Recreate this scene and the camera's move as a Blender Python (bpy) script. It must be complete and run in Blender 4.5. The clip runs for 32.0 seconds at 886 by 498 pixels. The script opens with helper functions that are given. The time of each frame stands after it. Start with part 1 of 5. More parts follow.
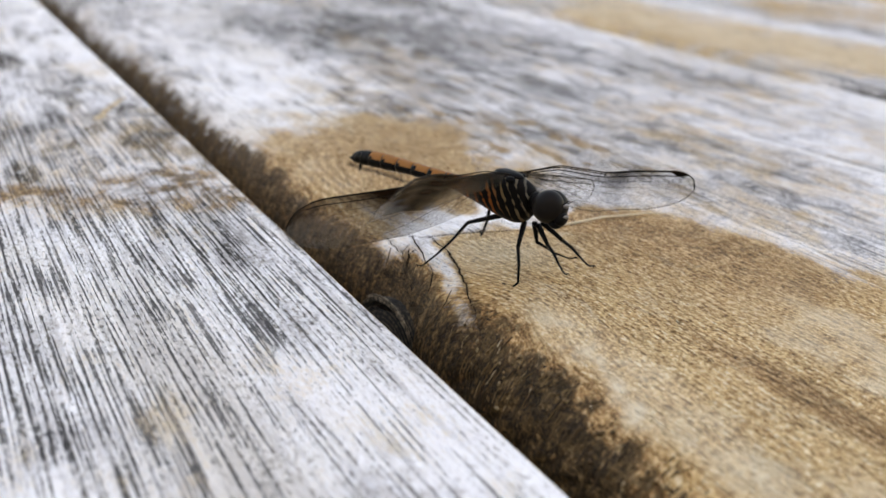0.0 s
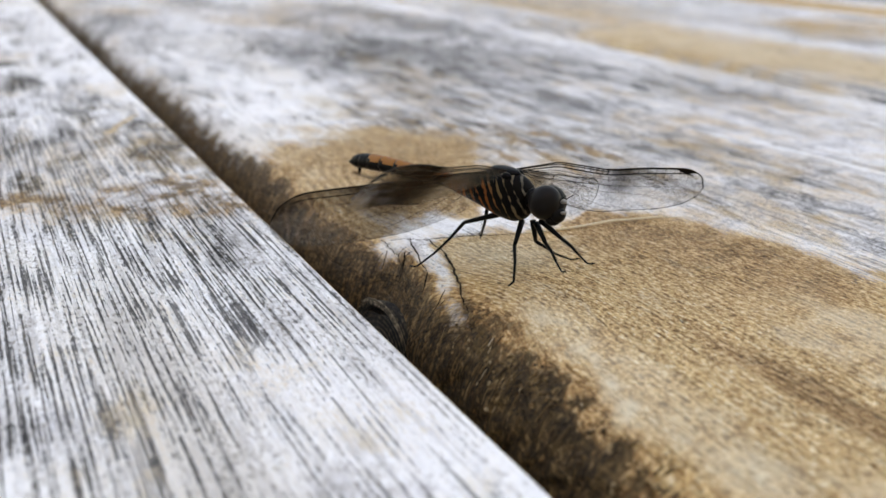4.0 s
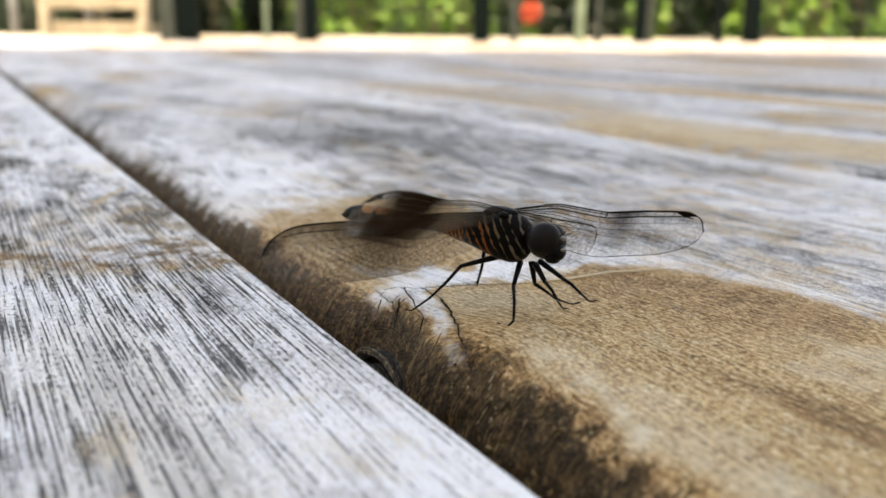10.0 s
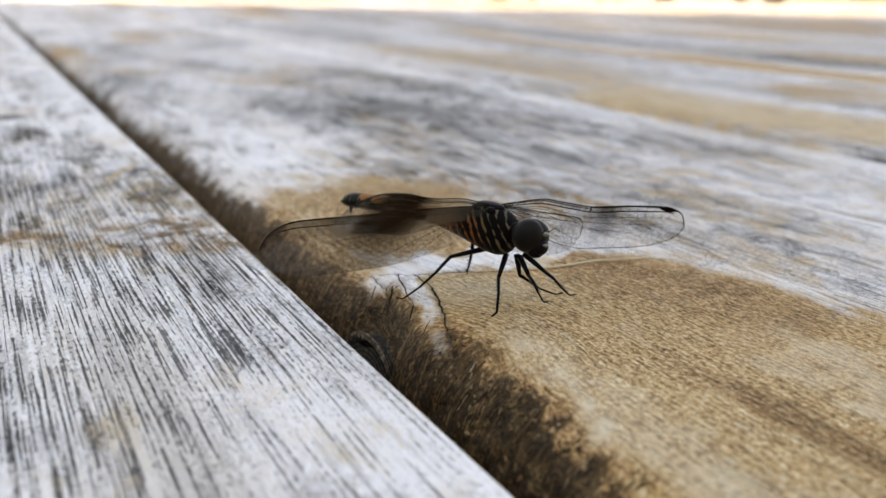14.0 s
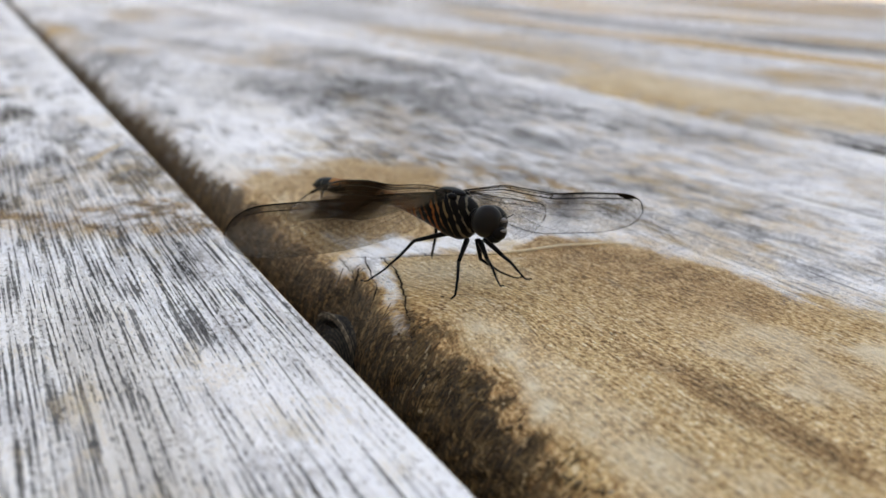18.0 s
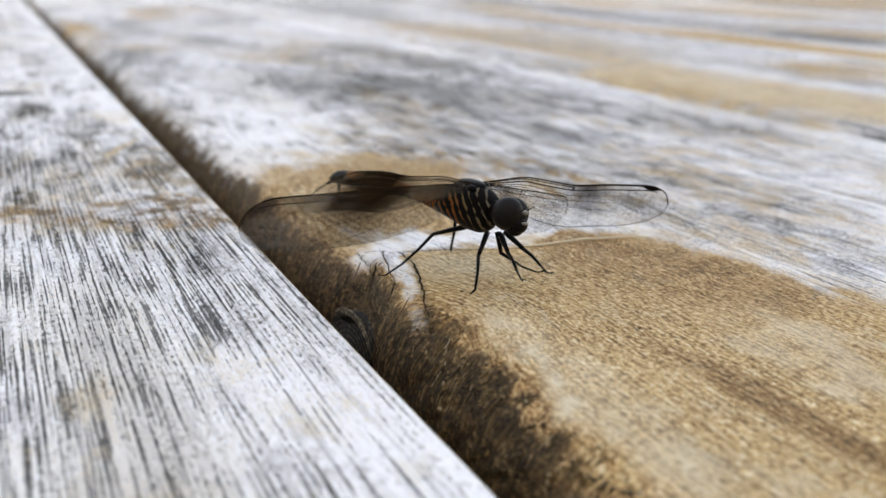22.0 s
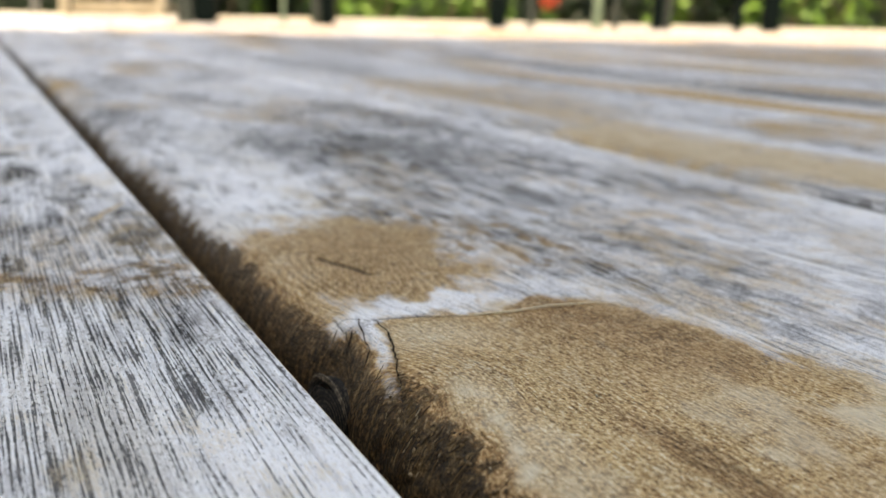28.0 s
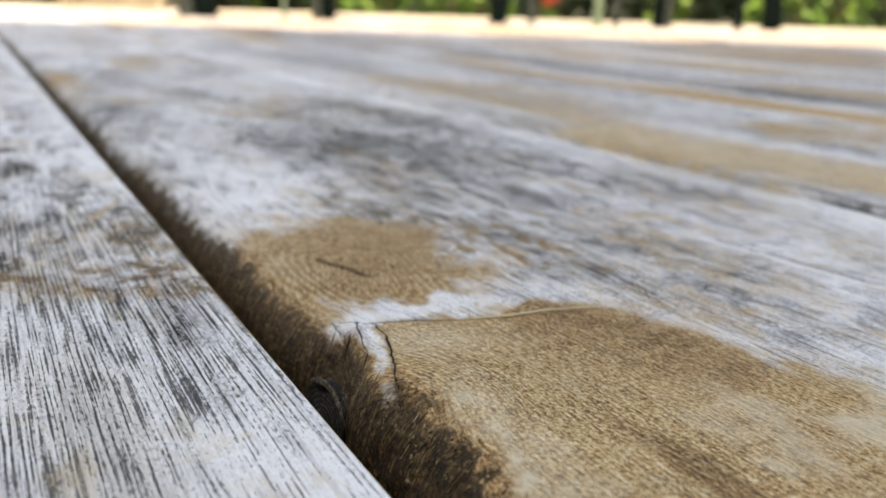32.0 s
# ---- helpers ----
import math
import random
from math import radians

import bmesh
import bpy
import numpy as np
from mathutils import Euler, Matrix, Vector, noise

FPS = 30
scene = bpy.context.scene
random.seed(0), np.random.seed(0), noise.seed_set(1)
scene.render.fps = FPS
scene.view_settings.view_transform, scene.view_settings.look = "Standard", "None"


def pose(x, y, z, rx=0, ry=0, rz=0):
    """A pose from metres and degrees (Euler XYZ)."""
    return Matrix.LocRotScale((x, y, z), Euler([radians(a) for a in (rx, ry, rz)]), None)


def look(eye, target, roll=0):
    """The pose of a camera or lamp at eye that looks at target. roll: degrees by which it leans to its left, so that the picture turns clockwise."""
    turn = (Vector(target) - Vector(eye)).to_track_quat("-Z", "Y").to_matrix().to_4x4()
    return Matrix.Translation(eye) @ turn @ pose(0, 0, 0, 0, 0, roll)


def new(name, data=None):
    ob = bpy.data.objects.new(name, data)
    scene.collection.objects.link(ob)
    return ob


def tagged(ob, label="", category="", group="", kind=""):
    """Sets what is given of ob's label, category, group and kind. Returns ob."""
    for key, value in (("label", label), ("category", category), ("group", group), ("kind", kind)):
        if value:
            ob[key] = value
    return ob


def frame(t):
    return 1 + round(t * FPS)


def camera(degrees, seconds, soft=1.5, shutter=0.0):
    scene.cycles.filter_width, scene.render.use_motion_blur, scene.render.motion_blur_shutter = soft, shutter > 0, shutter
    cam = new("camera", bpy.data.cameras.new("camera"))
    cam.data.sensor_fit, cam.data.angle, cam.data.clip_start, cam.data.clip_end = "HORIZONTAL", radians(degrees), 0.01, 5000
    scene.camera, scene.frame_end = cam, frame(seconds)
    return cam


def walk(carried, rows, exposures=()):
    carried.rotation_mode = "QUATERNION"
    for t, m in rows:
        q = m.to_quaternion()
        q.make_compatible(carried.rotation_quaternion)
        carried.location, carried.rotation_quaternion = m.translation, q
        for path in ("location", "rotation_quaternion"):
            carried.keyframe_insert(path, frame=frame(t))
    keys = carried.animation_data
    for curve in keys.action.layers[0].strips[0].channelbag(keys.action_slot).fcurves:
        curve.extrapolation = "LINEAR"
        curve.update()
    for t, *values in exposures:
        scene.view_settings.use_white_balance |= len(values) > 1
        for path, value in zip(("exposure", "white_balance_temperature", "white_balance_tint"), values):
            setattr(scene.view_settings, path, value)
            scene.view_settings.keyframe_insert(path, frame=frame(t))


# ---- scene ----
cam = camera(53.73, 32.0, shutter=0.5)
cam.data.dof.use_dof = True
cam.data.dof.focus_distance, cam.data.dof.aperture_fstop = 0.097, 27.0
PATH = [
    (0.0, look((-0.03725, 0.00003, 0.04368), (0.01036, 0.07850, 0.00400), 1.94)),
    (0.5, look((-0.03708, -0.00027, 0.04399), (0.01063, 0.07828, 0.00457), 2.03)),
    (1.0, look((-0.03634, -0.00015, 0.04413), (0.01108, 0.07851, 0.00457), 1.97)),
    (1.5, look((-0.03516, -0.00104, 0.04384), (0.01124, 0.07807, 0.00398), 1.95)),
    (2.0, look((-0.03383, -0.00115, 0.04274), (0.01187, 0.07831, 0.00277), 1.82)),
    (2.5, look((-0.03305, -0.00067, 0.04184), (0.01214, 0.07950, 0.00271), 1.73)),
    (3.0, look((-0.03244, -0.00088, 0.04026), (0.01218, 0.08040, 0.00280), 1.08)),
    (3.5, look((-0.03212, -0.00091, 0.03927), (0.01243, 0.08079, 0.00268), 0.78)),
    (5.5, look((-0.03090, 0.00014, 0.03590), (0.01282, 0.08365, 0.00251), 0.64)),
    (6.0, look((-0.03069, 0.00060, 0.03507), (0.01291, 0.08459, 0.00273), 0.83)),
    (6.5, look((-0.03059, 0.00076, 0.03455), (0.01293, 0.08510, 0.00304), 1.05)),
    (7.0, look((-0.03076, 0.00074, 0.03350), (0.01303, 0.08535, 0.00311), 1.06)),
    (7.5, look((-0.03103, 0.00080, 0.03228), (0.01328, 0.08557, 0.00313), 0.84)),
    (8.0, look((-0.03101, 0.00101, 0.03127), (0.01350, 0.08607, 0.00328), 0.60)),
    (8.5, look((-0.03136, 0.00065, 0.03074), (0.01363, 0.08593, 0.00422), 0.28)),
    (9.0, look((-0.03183, 0.00037, 0.02999), (0.01410, 0.08552, 0.00471), 0.12)),
    (9.5, look((-0.03231, 0.00001, 0.03004), (0.01455, 0.08492, 0.00564), 0.21)),
    (10.0, look((-0.03233, 0.00011, 0.03046), (0.01510, 0.08481, 0.00644), 0.50)),
    (10.5, look((-0.03302, -0.00078, 0.03135), (0.01517, 0.08351, 0.00741), 0.84)),
    (11.0, look((-0.03309, -0.00097, 0.03118), (0.01505, 0.08322, 0.00679), 0.70)),
    (11.5, look((-0.03310, -0.00247, 0.03128), (0.01508, 0.08154, 0.00633), 0.61)),
    (12.0, look((-0.03264, -0.00389, 0.03108), (0.01502, 0.08027, 0.00566), 0.36)),
    (12.5, look((-0.03266, -0.00483, 0.03161), (0.01431, 0.07946, 0.00536), 0.19)),
    (13.0, look((-0.03227, -0.00509, 0.03285), (0.01403, 0.07924, 0.00556), 0.55)),
    (13.5, look((-0.03212, -0.00552, 0.03522), (0.01388, 0.07860, 0.00680), 0.95)),
    (14.0, look((-0.03177, -0.00486, 0.03555), (0.01353, 0.07957, 0.00691), 1.07)),
    (14.5, look((-0.03143, -0.00482, 0.03523), (0.01322, 0.08011, 0.00707), 0.60)),
    (16.5, look((-0.02995, -0.00758, 0.03696), (0.01447, 0.07662, 0.00632), 1.38)),
    (17.0, look((-0.02972, -0.00857, 0.03730), (0.01532, 0.07530, 0.00668), 1.58)),
    (17.5, look((-0.02949, -0.00870, 0.03706), (0.01559, 0.07511, 0.00635), 1.60)),
    (18.0, look((-0.02921, -0.00931, 0.03706), (0.01584, 0.07447, 0.00620), 1.58)),
    (18.5, look((-0.02879, -0.00947, 0.03704), (0.01639, 0.07430, 0.00638), 1.60)),
    (19.0, look((-0.02911, -0.01036, 0.03735), (0.01578, 0.07356, 0.00663), 1.53)),
    (19.5, look((-0.02919, -0.01050, 0.03724), (0.01550, 0.07348, 0.00640), 1.47)),
    (20.0, look((-0.02867, -0.00967, 0.03706), (0.01589, 0.07432, 0.00607), 1.60)),
    (20.5, look((-0.02838, -0.00852, 0.03649), (0.01568, 0.07566, 0.00531), 1.38)),
    (21.0, look((-0.02836, -0.00794, 0.03642), (0.01535, 0.07645, 0.00530), 1.31)),
    (21.5, look((-0.02834, -0.00760, 0.03618), (0.01502, 0.07692, 0.00493), 1.19)),
    (22.0, look((-0.02830, -0.00727, 0.03581), (0.01490, 0.07737, 0.00467), 1.06)),
    (22.5, look((-0.02837, -0.00721, 0.03586), (0.01478, 0.07749, 0.00479), 1.12)),
    (23.0, look((-0.02830, -0.00724, 0.03556), (0.01474, 0.07750, 0.00448), 1.13)),
    (23.5, look((-0.02825, -0.00673, 0.03550), (0.01470, 0.07808, 0.00447), 1.12)),
    (24.0, look((-0.02823, -0.00639, 0.03522), (0.01461, 0.07853, 0.00433), 1.05)),
    (24.5, look((-0.02815, -0.00582, 0.03540), (0.01456, 0.07917, 0.00452), 0.98)),
    (25.0, look((-0.02867, -0.00893, 0.03729), (0.01442, 0.07644, 0.00802), 0.91)),
    (25.5, look((-0.02914, -0.01026, 0.03886), (0.01534, 0.07529, 0.01235), 0.73)),
    (26.0, look((-0.02930, -0.01156, 0.04003), (0.01620, 0.07384, 0.01483), 0.87)),
    (26.5, look((-0.02937, -0.01200, 0.04005), (0.01639, 0.07326, 0.01483), 1.00)),
    (28.5, look((-0.02951, -0.01202, 0.04030), (0.01614, 0.07303, 0.01418), 1.30)),
    (29.0, look((-0.02945, -0.01178, 0.04035), (0.01625, 0.07321, 0.01411), 1.37)),
    (29.5, look((-0.02950, -0.01202, 0.04073), (0.01640, 0.07279, 0.01426), 1.59)),
    (30.0, look((-0.02943, -0.01240, 0.04094), (0.01650, 0.07236, 0.01438), 1.69)),
    (30.5, look((-0.02943, -0.01240, 0.04105), (0.01634, 0.07247, 0.01459), 1.60)),
    (31.0, look((-0.02945, -0.01237, 0.04117), (0.01622, 0.07265, 0.01498), 1.53)),
    (31.5, look((-0.02938, -0.01232, 0.04118), (0.01618, 0.07278, 0.01508), 1.54)),
    (32.0, look((-0.02927, -0.01144, 0.04120), (0.01650, 0.07346, 0.01480), 1.77)),
]

walk(cam, PATH, [(0.0, 2.21, 11600, 17), (6.0, 2.24, 11600, 15), (8.0, 2.10, 11600, 15), (10.5, 2.13, 11500, 15), (12.0, 2.15, 11500, 15), (14.0, 2.02, 11600, 15), (18.0, 2.08, 11600, 15), (20.0, 2.13, 11600, 14), (22.0, 2.24, 11600, 15), (23.4, 2.24, 11600, 15), (24.0, 2.11, 11600, 15), (25.0, 2.02, 11500, 14), (26.0, 1.79, 11300, 13), (32.0, 1.83, 11300, 14)])

import functools

# ---- light ----
world = bpy.data.worlds.new("world")
scene.world = world
world.use_nodes = True
wn = world.node_tree.nodes
sky = wn.new("ShaderNodeTexSky")
sky.sky_type, sky.sun_disc = "NISHITA", False
sky.sun_elevation, sky.sun_rotation = radians(50), radians(208)
world.node_tree.links.new(sky.outputs[0], wn["Background"].inputs[0])
wn["Background"].inputs[1].default_value = 0.15
sun_data = bpy.data.lights.new("sun", "SUN")
sun_data.energy, sun_data.angle, sun_data.color = 2.5, radians(0.53), (1.0, 0.97, 0.93)
sun = new("sun", sun_data)
# the sun stands behind an unseen added wall: 50 degrees high; the wall's shade ends on the deck
AHEAD = Vector((math.sin(radians(28)), math.cos(radians(28)), 0))
ASIDE = Vector((AHEAD.y, -AHEAD.x, 0))
SUN_DIR = AHEAD * -math.cos(radians(50)) + Vector((0, 0, math.sin(radians(50))))
sun.matrix_world = look(SUN_DIR * 20, (0, 0, 0))


# ---- helpers of this scene ----
def part(name, bm, material, parent=None, label="", smooth=True):
    """Links a bmesh as one mesh object under a thing or a part."""
    me = bpy.data.meshes.new(name)
    bm.normal_update()
    bm.to_mesh(me)
    bm.free()
    if smooth:
        me.shade_smooth()
    if material:
        me.materials.append(material)
    ob = new(name, me)
    ob.parent = parent
    return tagged(ob, label)


def empty(name, m, label, category, group="", kind=""):
    ob = new(name)
    ob.empty_display_size = 0.02
    ob.matrix_world = m
    return tagged(ob, label, category, group, kind)


def box(bm, x0, y0, z0, x1, y1, z1, bevel=0.0):
    r = bmesh.ops.create_cube(bm, size=1.0)
    vs = r["verts"]
    for v in vs:
        v.co = Vector(((x0 + x1) / 2 + v.co.x * (x1 - x0), (y0 + y1) / 2 + v.co.y * (y1 - y0), (z0 + z1) / 2 + v.co.z * (z1 - z0)))
    if bevel:
        edges = list({e for v in vs for e in v.link_edges})
        bmesh.ops.bevel(bm, geom=edges, offset=bevel, segments=2, affect="EDGES", profile=0.6)
    return bm


def tube(bm, path, radii, sides=8, cap=True, squash=1.0):
    """A round bar along a line of points."""
    path = [Vector(p) for p in path]
    rings = []
    up = Vector((0.13, 0.21, 0.97))
    for i, p in enumerate(path):
        d = (path[min(i + 1, len(path) - 1)] - path[max(i - 1, 0)]).normalized()
        a = d.cross(up).normalized()
        b = a.cross(d).normalized()
        r = float(radii[i] if hasattr(radii, "__len__") else radii)
        rings.append([bm.verts.new(p + r * (math.cos(k * math.tau / sides) * a + squash * math.sin(k * math.tau / sides) * b)) for k in range(sides)])
    for one, two in zip(rings, rings[1:]):
        for k in range(sides):
            bm.faces.new((one[k], one[(k + 1) % sides], two[(k + 1) % sides], two[k]))
    if cap:
        bm.faces.new(rings[0][::-1])
        bm.faces.new(rings[-1])
    return bm


@functools.lru_cache(maxsize=None)
def noise_table(seed):
    return np.random.default_rng(seed).uniform(-1, 1, (256, 256))


def vnoise(x, y, seed=0):
    """Smooth value noise of arrays, from -1 to 1, one unit to a cell."""
    table = noise_table(seed)
    xi, yi = np.floor(x).astype(int), np.floor(y).astype(int)
    fx, fy = x - xi, y - yi
    fx, fy = fx * fx * (3 - 2 * fx), fy * fy * (3 - 2 * fy)
    g = lambda a, b: table[a % 256, b % 256]
    return (g(xi, yi) * (1 - fx) + g(xi + 1, yi) * fx) * (1 - fy) + (g(xi, yi + 1) * (1 - fx) + g(xi + 1, yi + 1) * fx) * fy


def fbm(x, y, seed=0, octaves=4):
    out, amp = 0, 0.55
    for o in range(octaves):
        out = out + amp * vnoise(x * 2**o, y * 2**o, seed + o)
        amp *= 0.55
    return out


def step(a, b, x):
    t = np.clip((x - a) / (b - a), 0, 1)
    return t * t * (3 - 2 * t)


# ---- materials ----
def material(name, color=(0.5, 0.5, 0.5), rough=0.6, metal=0.0):
    m = bpy.data.materials.new(name)
    m.use_nodes = True
    b = m.node_tree.nodes["Principled BSDF"]
    b.inputs["Base Color"].default_value = (*color, 1)
    b.inputs["Roughness"].default_value, b.inputs["Metallic"].default_value = rough, metal
    return m


class Nodes:
    """Short hand for building a node tree."""

    def __init__(self, m):
        self.tree = m.node_tree
        self.bsdf = self.tree.nodes["Principled BSDF"]

    def link(self, a, b):
        self.tree.links.new(a, b)

    def node(self, kind, **values):
        n = self.tree.nodes.new(kind)
        for key, v in values.items():
            if key in n.inputs:
                if hasattr(v, "is_output"):
                    self.link(v, n.inputs[key])
                else:
                    n.inputs[key].default_value = v
        return n

    def attr(self, name):
        n = self.tree.nodes.new("ShaderNodeAttribute")
        n.attribute_name = name
        return n

    def math(self, op, a, b=0.0, clamp=False):
        n = self.tree.nodes.new("ShaderNodeMath")
        n.operation, n.use_clamp = op, clamp
        for i, v in enumerate((a, b)):
            if hasattr(v, "is_output"):
                self.link(v, n.inputs[i])
            else:
                n.inputs[i].default_value = v
        return n.outputs[0]

    def scaled(self, vec, s):
        n = self.tree.nodes.new("ShaderNodeMapping")
        n.inputs["Scale"].default_value = s
        self.link(vec, n.inputs["Vector"])
        return n.outputs[0]

    def noise(self, vec, scale=1.0, detail=4.0, rough=0.55, warp=0.0):
        n = self.tree.nodes.new("ShaderNodeTexNoise")
        self.link(vec, n.inputs["Vector"])
        n.inputs["Scale"].default_value, n.inputs["Detail"].default_value = scale, detail
        n.inputs["Roughness"].default_value, n.inputs["Distortion"].default_value = rough, warp
        return n.outputs[0]

    def ramp(self, fac, *stops):
        n = self.tree.nodes.new("ShaderNodeValToRGB")
        self.link(fac, n.inputs[0])
        el = n.color_ramp.elements
        while len(el) < len(stops):
            el.new(0.5)
        for e, (p, c) in zip(el, stops):
            e.position = p
            e.color = (*c, 1) if hasattr(c, "__len__") else (c, c, c, 1)
        return n.outputs[0]

    def mix(self, fac, a, b, mode="MIX"):
        n = self.tree.nodes.new("ShaderNodeMix")
        n.data_type, n.blend_type = "RGBA", mode
        for i, v in ((0, fac), (6, a), (7, b)):
            if hasattr(v, "is_output"):
                self.link(v, n.inputs[i])
            elif i == 0:
                n.inputs[0].default_value = v
            else:
                n.inputs[i].default_value = (*v, 1)
        return n.outputs[2]

    def bump(self, height, strength=0.5, distance=0.001):
        n = self.tree.nodes.new("ShaderNodeBump")
        n.inputs["Strength"].default_value, n.inputs["Distance"].default_value = strength, distance
        self.link(height, n.inputs["Height"])
        self.link(n.outputs[0], self.bsdf.inputs["Normal"])


def weathered_wood():
    """Old decking. The mesh carries: grain (across, along, metres), tan (bare wood), brown (dark damp edge), black (mildew), pale, crack, fray (crumbling), ring (growth rings, in hundreds) and curl (where they show)."""
    m = material("weathered_wood", rough=0.62)
    n = Nodes(m)
    grain = n.attr("grain").outputs["Vector"]
    tan, brown, black, pale, crack, fray, ring, curl = (n.attr(k).outputs["Fac"] for k in ("tan", "brown", "black", "pale", "crack", "fray", "ring", "curl"))
    def swing(v, gain):
        return n.math("MULTIPLY", n.math("SUBTRACT", v, 0.5), gain)

    lines = n.noise(n.scaled(grain, (3000, 50, 1)), 1, 2, 0.6, 0.12)
    flow = n.noise(n.scaled(grain, (500, 14, 1)), 1, 3, 0.6)
    sep = n.node("ShaderNodeSeparateXYZ", Vector=grain).outputs[0]
    wave = n.math("SINE", n.math("ADD", n.math("MULTIPLY", sep, 9200.0), n.math("MULTIPLY", flow, 26.0)))
    beads = n.noise(n.scaled(grain, (2300, 600, 1)), 1, 3, 0.7)
    flecks = n.noise(n.scaled(grain, (2600, 1000, 1)), 1, 3, 0.72)
    cluster = n.noise(n.scaled(grain, (300, 95, 1)), 1, 4, 0.62, 0.4)
    patch = n.noise(n.scaled(grain, (150, 80, 1)), 1, 5, 0.68, 0.6)
    broad = n.noise(n.scaled(grain, (34, 11, 1)), 1, 3, 0.55, 0.3)
    # grey weathered skin: silver-white, clouded, with fine dark lines along the grain
    cloud = n.math("ADD", n.math("ADD", swing(patch, 1.8), swing(broad, 1.0)), swing(flecks, 0.7))
    cloud = n.math("SUBTRACT", n.math("ADD", cloud, n.math("MULTIPLY", pale, 0.30)), n.math("MULTIPLY", black, 0.22))
    skin = n.ramp(n.math("ADD", cloud, 0.60), (0.0, (0.24, 0.225, 0.215)), (0.27, (0.47, 0.46, 0.475)), (0.46, (0.77, 0.77, 0.81)), (0.64, (0.915, 0.92, 0.96)), (0.95, (0.945, 0.95, 0.985)))
    skin = n.mix(n.ramp(n.math("ADD", broad, swing(beads, 0.5)), (0.52, 0.0), (0.74, 0.45)), skin, (0.50, 0.42, 0.32))
    stripe = n.math("ADD", n.math("MULTIPLY", wave, 0.13), n.math("ADD", swing(lines, 1.45), n.math("ADD", swing(beads, 0.55), swing(flecks, 0.65))))
    force = n.math("ADD", n.math("ADD", swing(cluster, 1.7), n.math("MULTIPLY", black, 0.75)), n.math("MULTIPLY", pale, -0.50))
    fissure = n.ramp(n.math("SUBTRACT", n.math("ADD", n.math("MULTIPLY", force, 0.42), 0.32), stripe), (0.44, 0.0), (0.54, 0.70), (0.63, 1.0))
    veil = n.noise(n.scaled(grain, (1300, 45, 1)), 1, 4, 0.65, 0.3)
    skin = n.mix(n.ramp(n.math("ADD", veil, n.math("ADD", swing(beads, 0.4), n.math("MULTIPLY", black, 0.22))), (0.57, 0.0), (0.76, 0.42)), skin, (0.33, 0.315, 0.32))
    skin = n.mix(n.math("MULTIPLY", fissure, n.math("ADD", n.math("MULTIPLY", black, 0.5), 0.62)), skin, n.ramp(n.math("ADD", beads, swing(cluster, 0.7)), (0.37, (0.007, 0.0065, 0.007)), (0.54, (0.030, 0.027, 0.029)), (0.68, (0.13, 0.12, 0.122))))
    skin = n.mix(n.ramp(n.math("ADD", flecks, swing(cluster, 0.6)), (0.30, 0.6), (0.42, 0.0)), skin, (0.20, 0.165, 0.13))
    # bare tan wood: short fine ribs and specks, gold to brown
    short = n.noise(n.scaled(grain, (1900, 300, 1)), 1, 3, 0.65, 0.2)
    comb = n.math("SINE", n.math("ADD", n.math("MULTIPLY", sep, 7000.0), n.math("ADD", n.math("MULTIPLY", flow, 22.0), n.math("MULTIPLY", beads, 4.0))))
    dash = n.noise(n.scaled(grain, (1150, 230, 1)), 1, 2, 0.6)
    comb = n.math("MULTIPLY", comb, n.ramp(dash, (0.38, 0.0), (0.62, 0.12)))
    whorl = n.math("MULTIPLY", n.math("SINE", n.math("ADD", n.math("MULTIPLY", ring, 628.3), n.math("MULTIPLY", beads, 1.6))), n.math("MULTIPLY", curl, 0.14))
    comb = n.math("ADD", comb, whorl)
    rib = n.math("ADD", n.math("ADD", swing(short, 1.3), swing(patch, 0.6)), n.math("ADD", n.math("ADD", swing(flecks, 2.1), comb), 0.5))
    ridge = n.ramp(rib, (0.12, (0.14, 0.068, 0.027)), (0.31, (0.37, 0.205, 0.09)), (0.50, (0.62, 0.395, 0.197)), (0.69, (0.76, 0.555, 0.305)), (0.90, (0.88, 0.78, 0.60)))
    grit = n.noise(n.scaled(grain, (1250, 800, 1)), 1, 4, 0.7)
    ridge = n.mix(n.ramp(grit, (0.30, 0.75), (0.46, 0.0)), ridge, (0.20, 0.11, 0.042))
    ridge = n.mix(n.ramp(grit, (0.54, 0.0), (0.70, 0.6)), ridge, (0.70, 0.53, 0.28))
    ridge = n.mix(n.ramp(n.math("ADD", broad, swing(patch, 0.8)), (0.42, 0.0), (0.70, 0.42)), ridge, (0.46, 0.255, 0.09), "MIX")
    ridge = n.mix(n.ramp(n.math("ADD", cluster, swing(flecks, 0.5)), (0.58, 0.0), (0.76, 0.55)), ridge, (0.72, 0.64, 0.50))
    ridge = n.mix(n.math("MULTIPLY", pale, n.ramp(patch, (0.30, 0.25), (0.60, 0.85))), ridge, (0.74, 0.66, 0.52))
    toast = n.ramp(n.math("ADD", brown, n.math("ADD", swing(flecks, 0.5), swing(patch, 0.5))), (0.08, 0.0), (0.45, 0.9))
    ridge = n.mix(toast, ridge, n.ramp(rib, (0.15, (0.065, 0.029, 0.010)), (0.5, (0.34, 0.180, 0.075)), (0.85, (0.67, 0.45, 0.245))))
    dither = n.math("ADD", n.math("ADD", swing(flecks, 1.5), swing(patch, 1.6)), n.math("ADD", swing(lines, 0.8), swing(cluster, 0.9)))
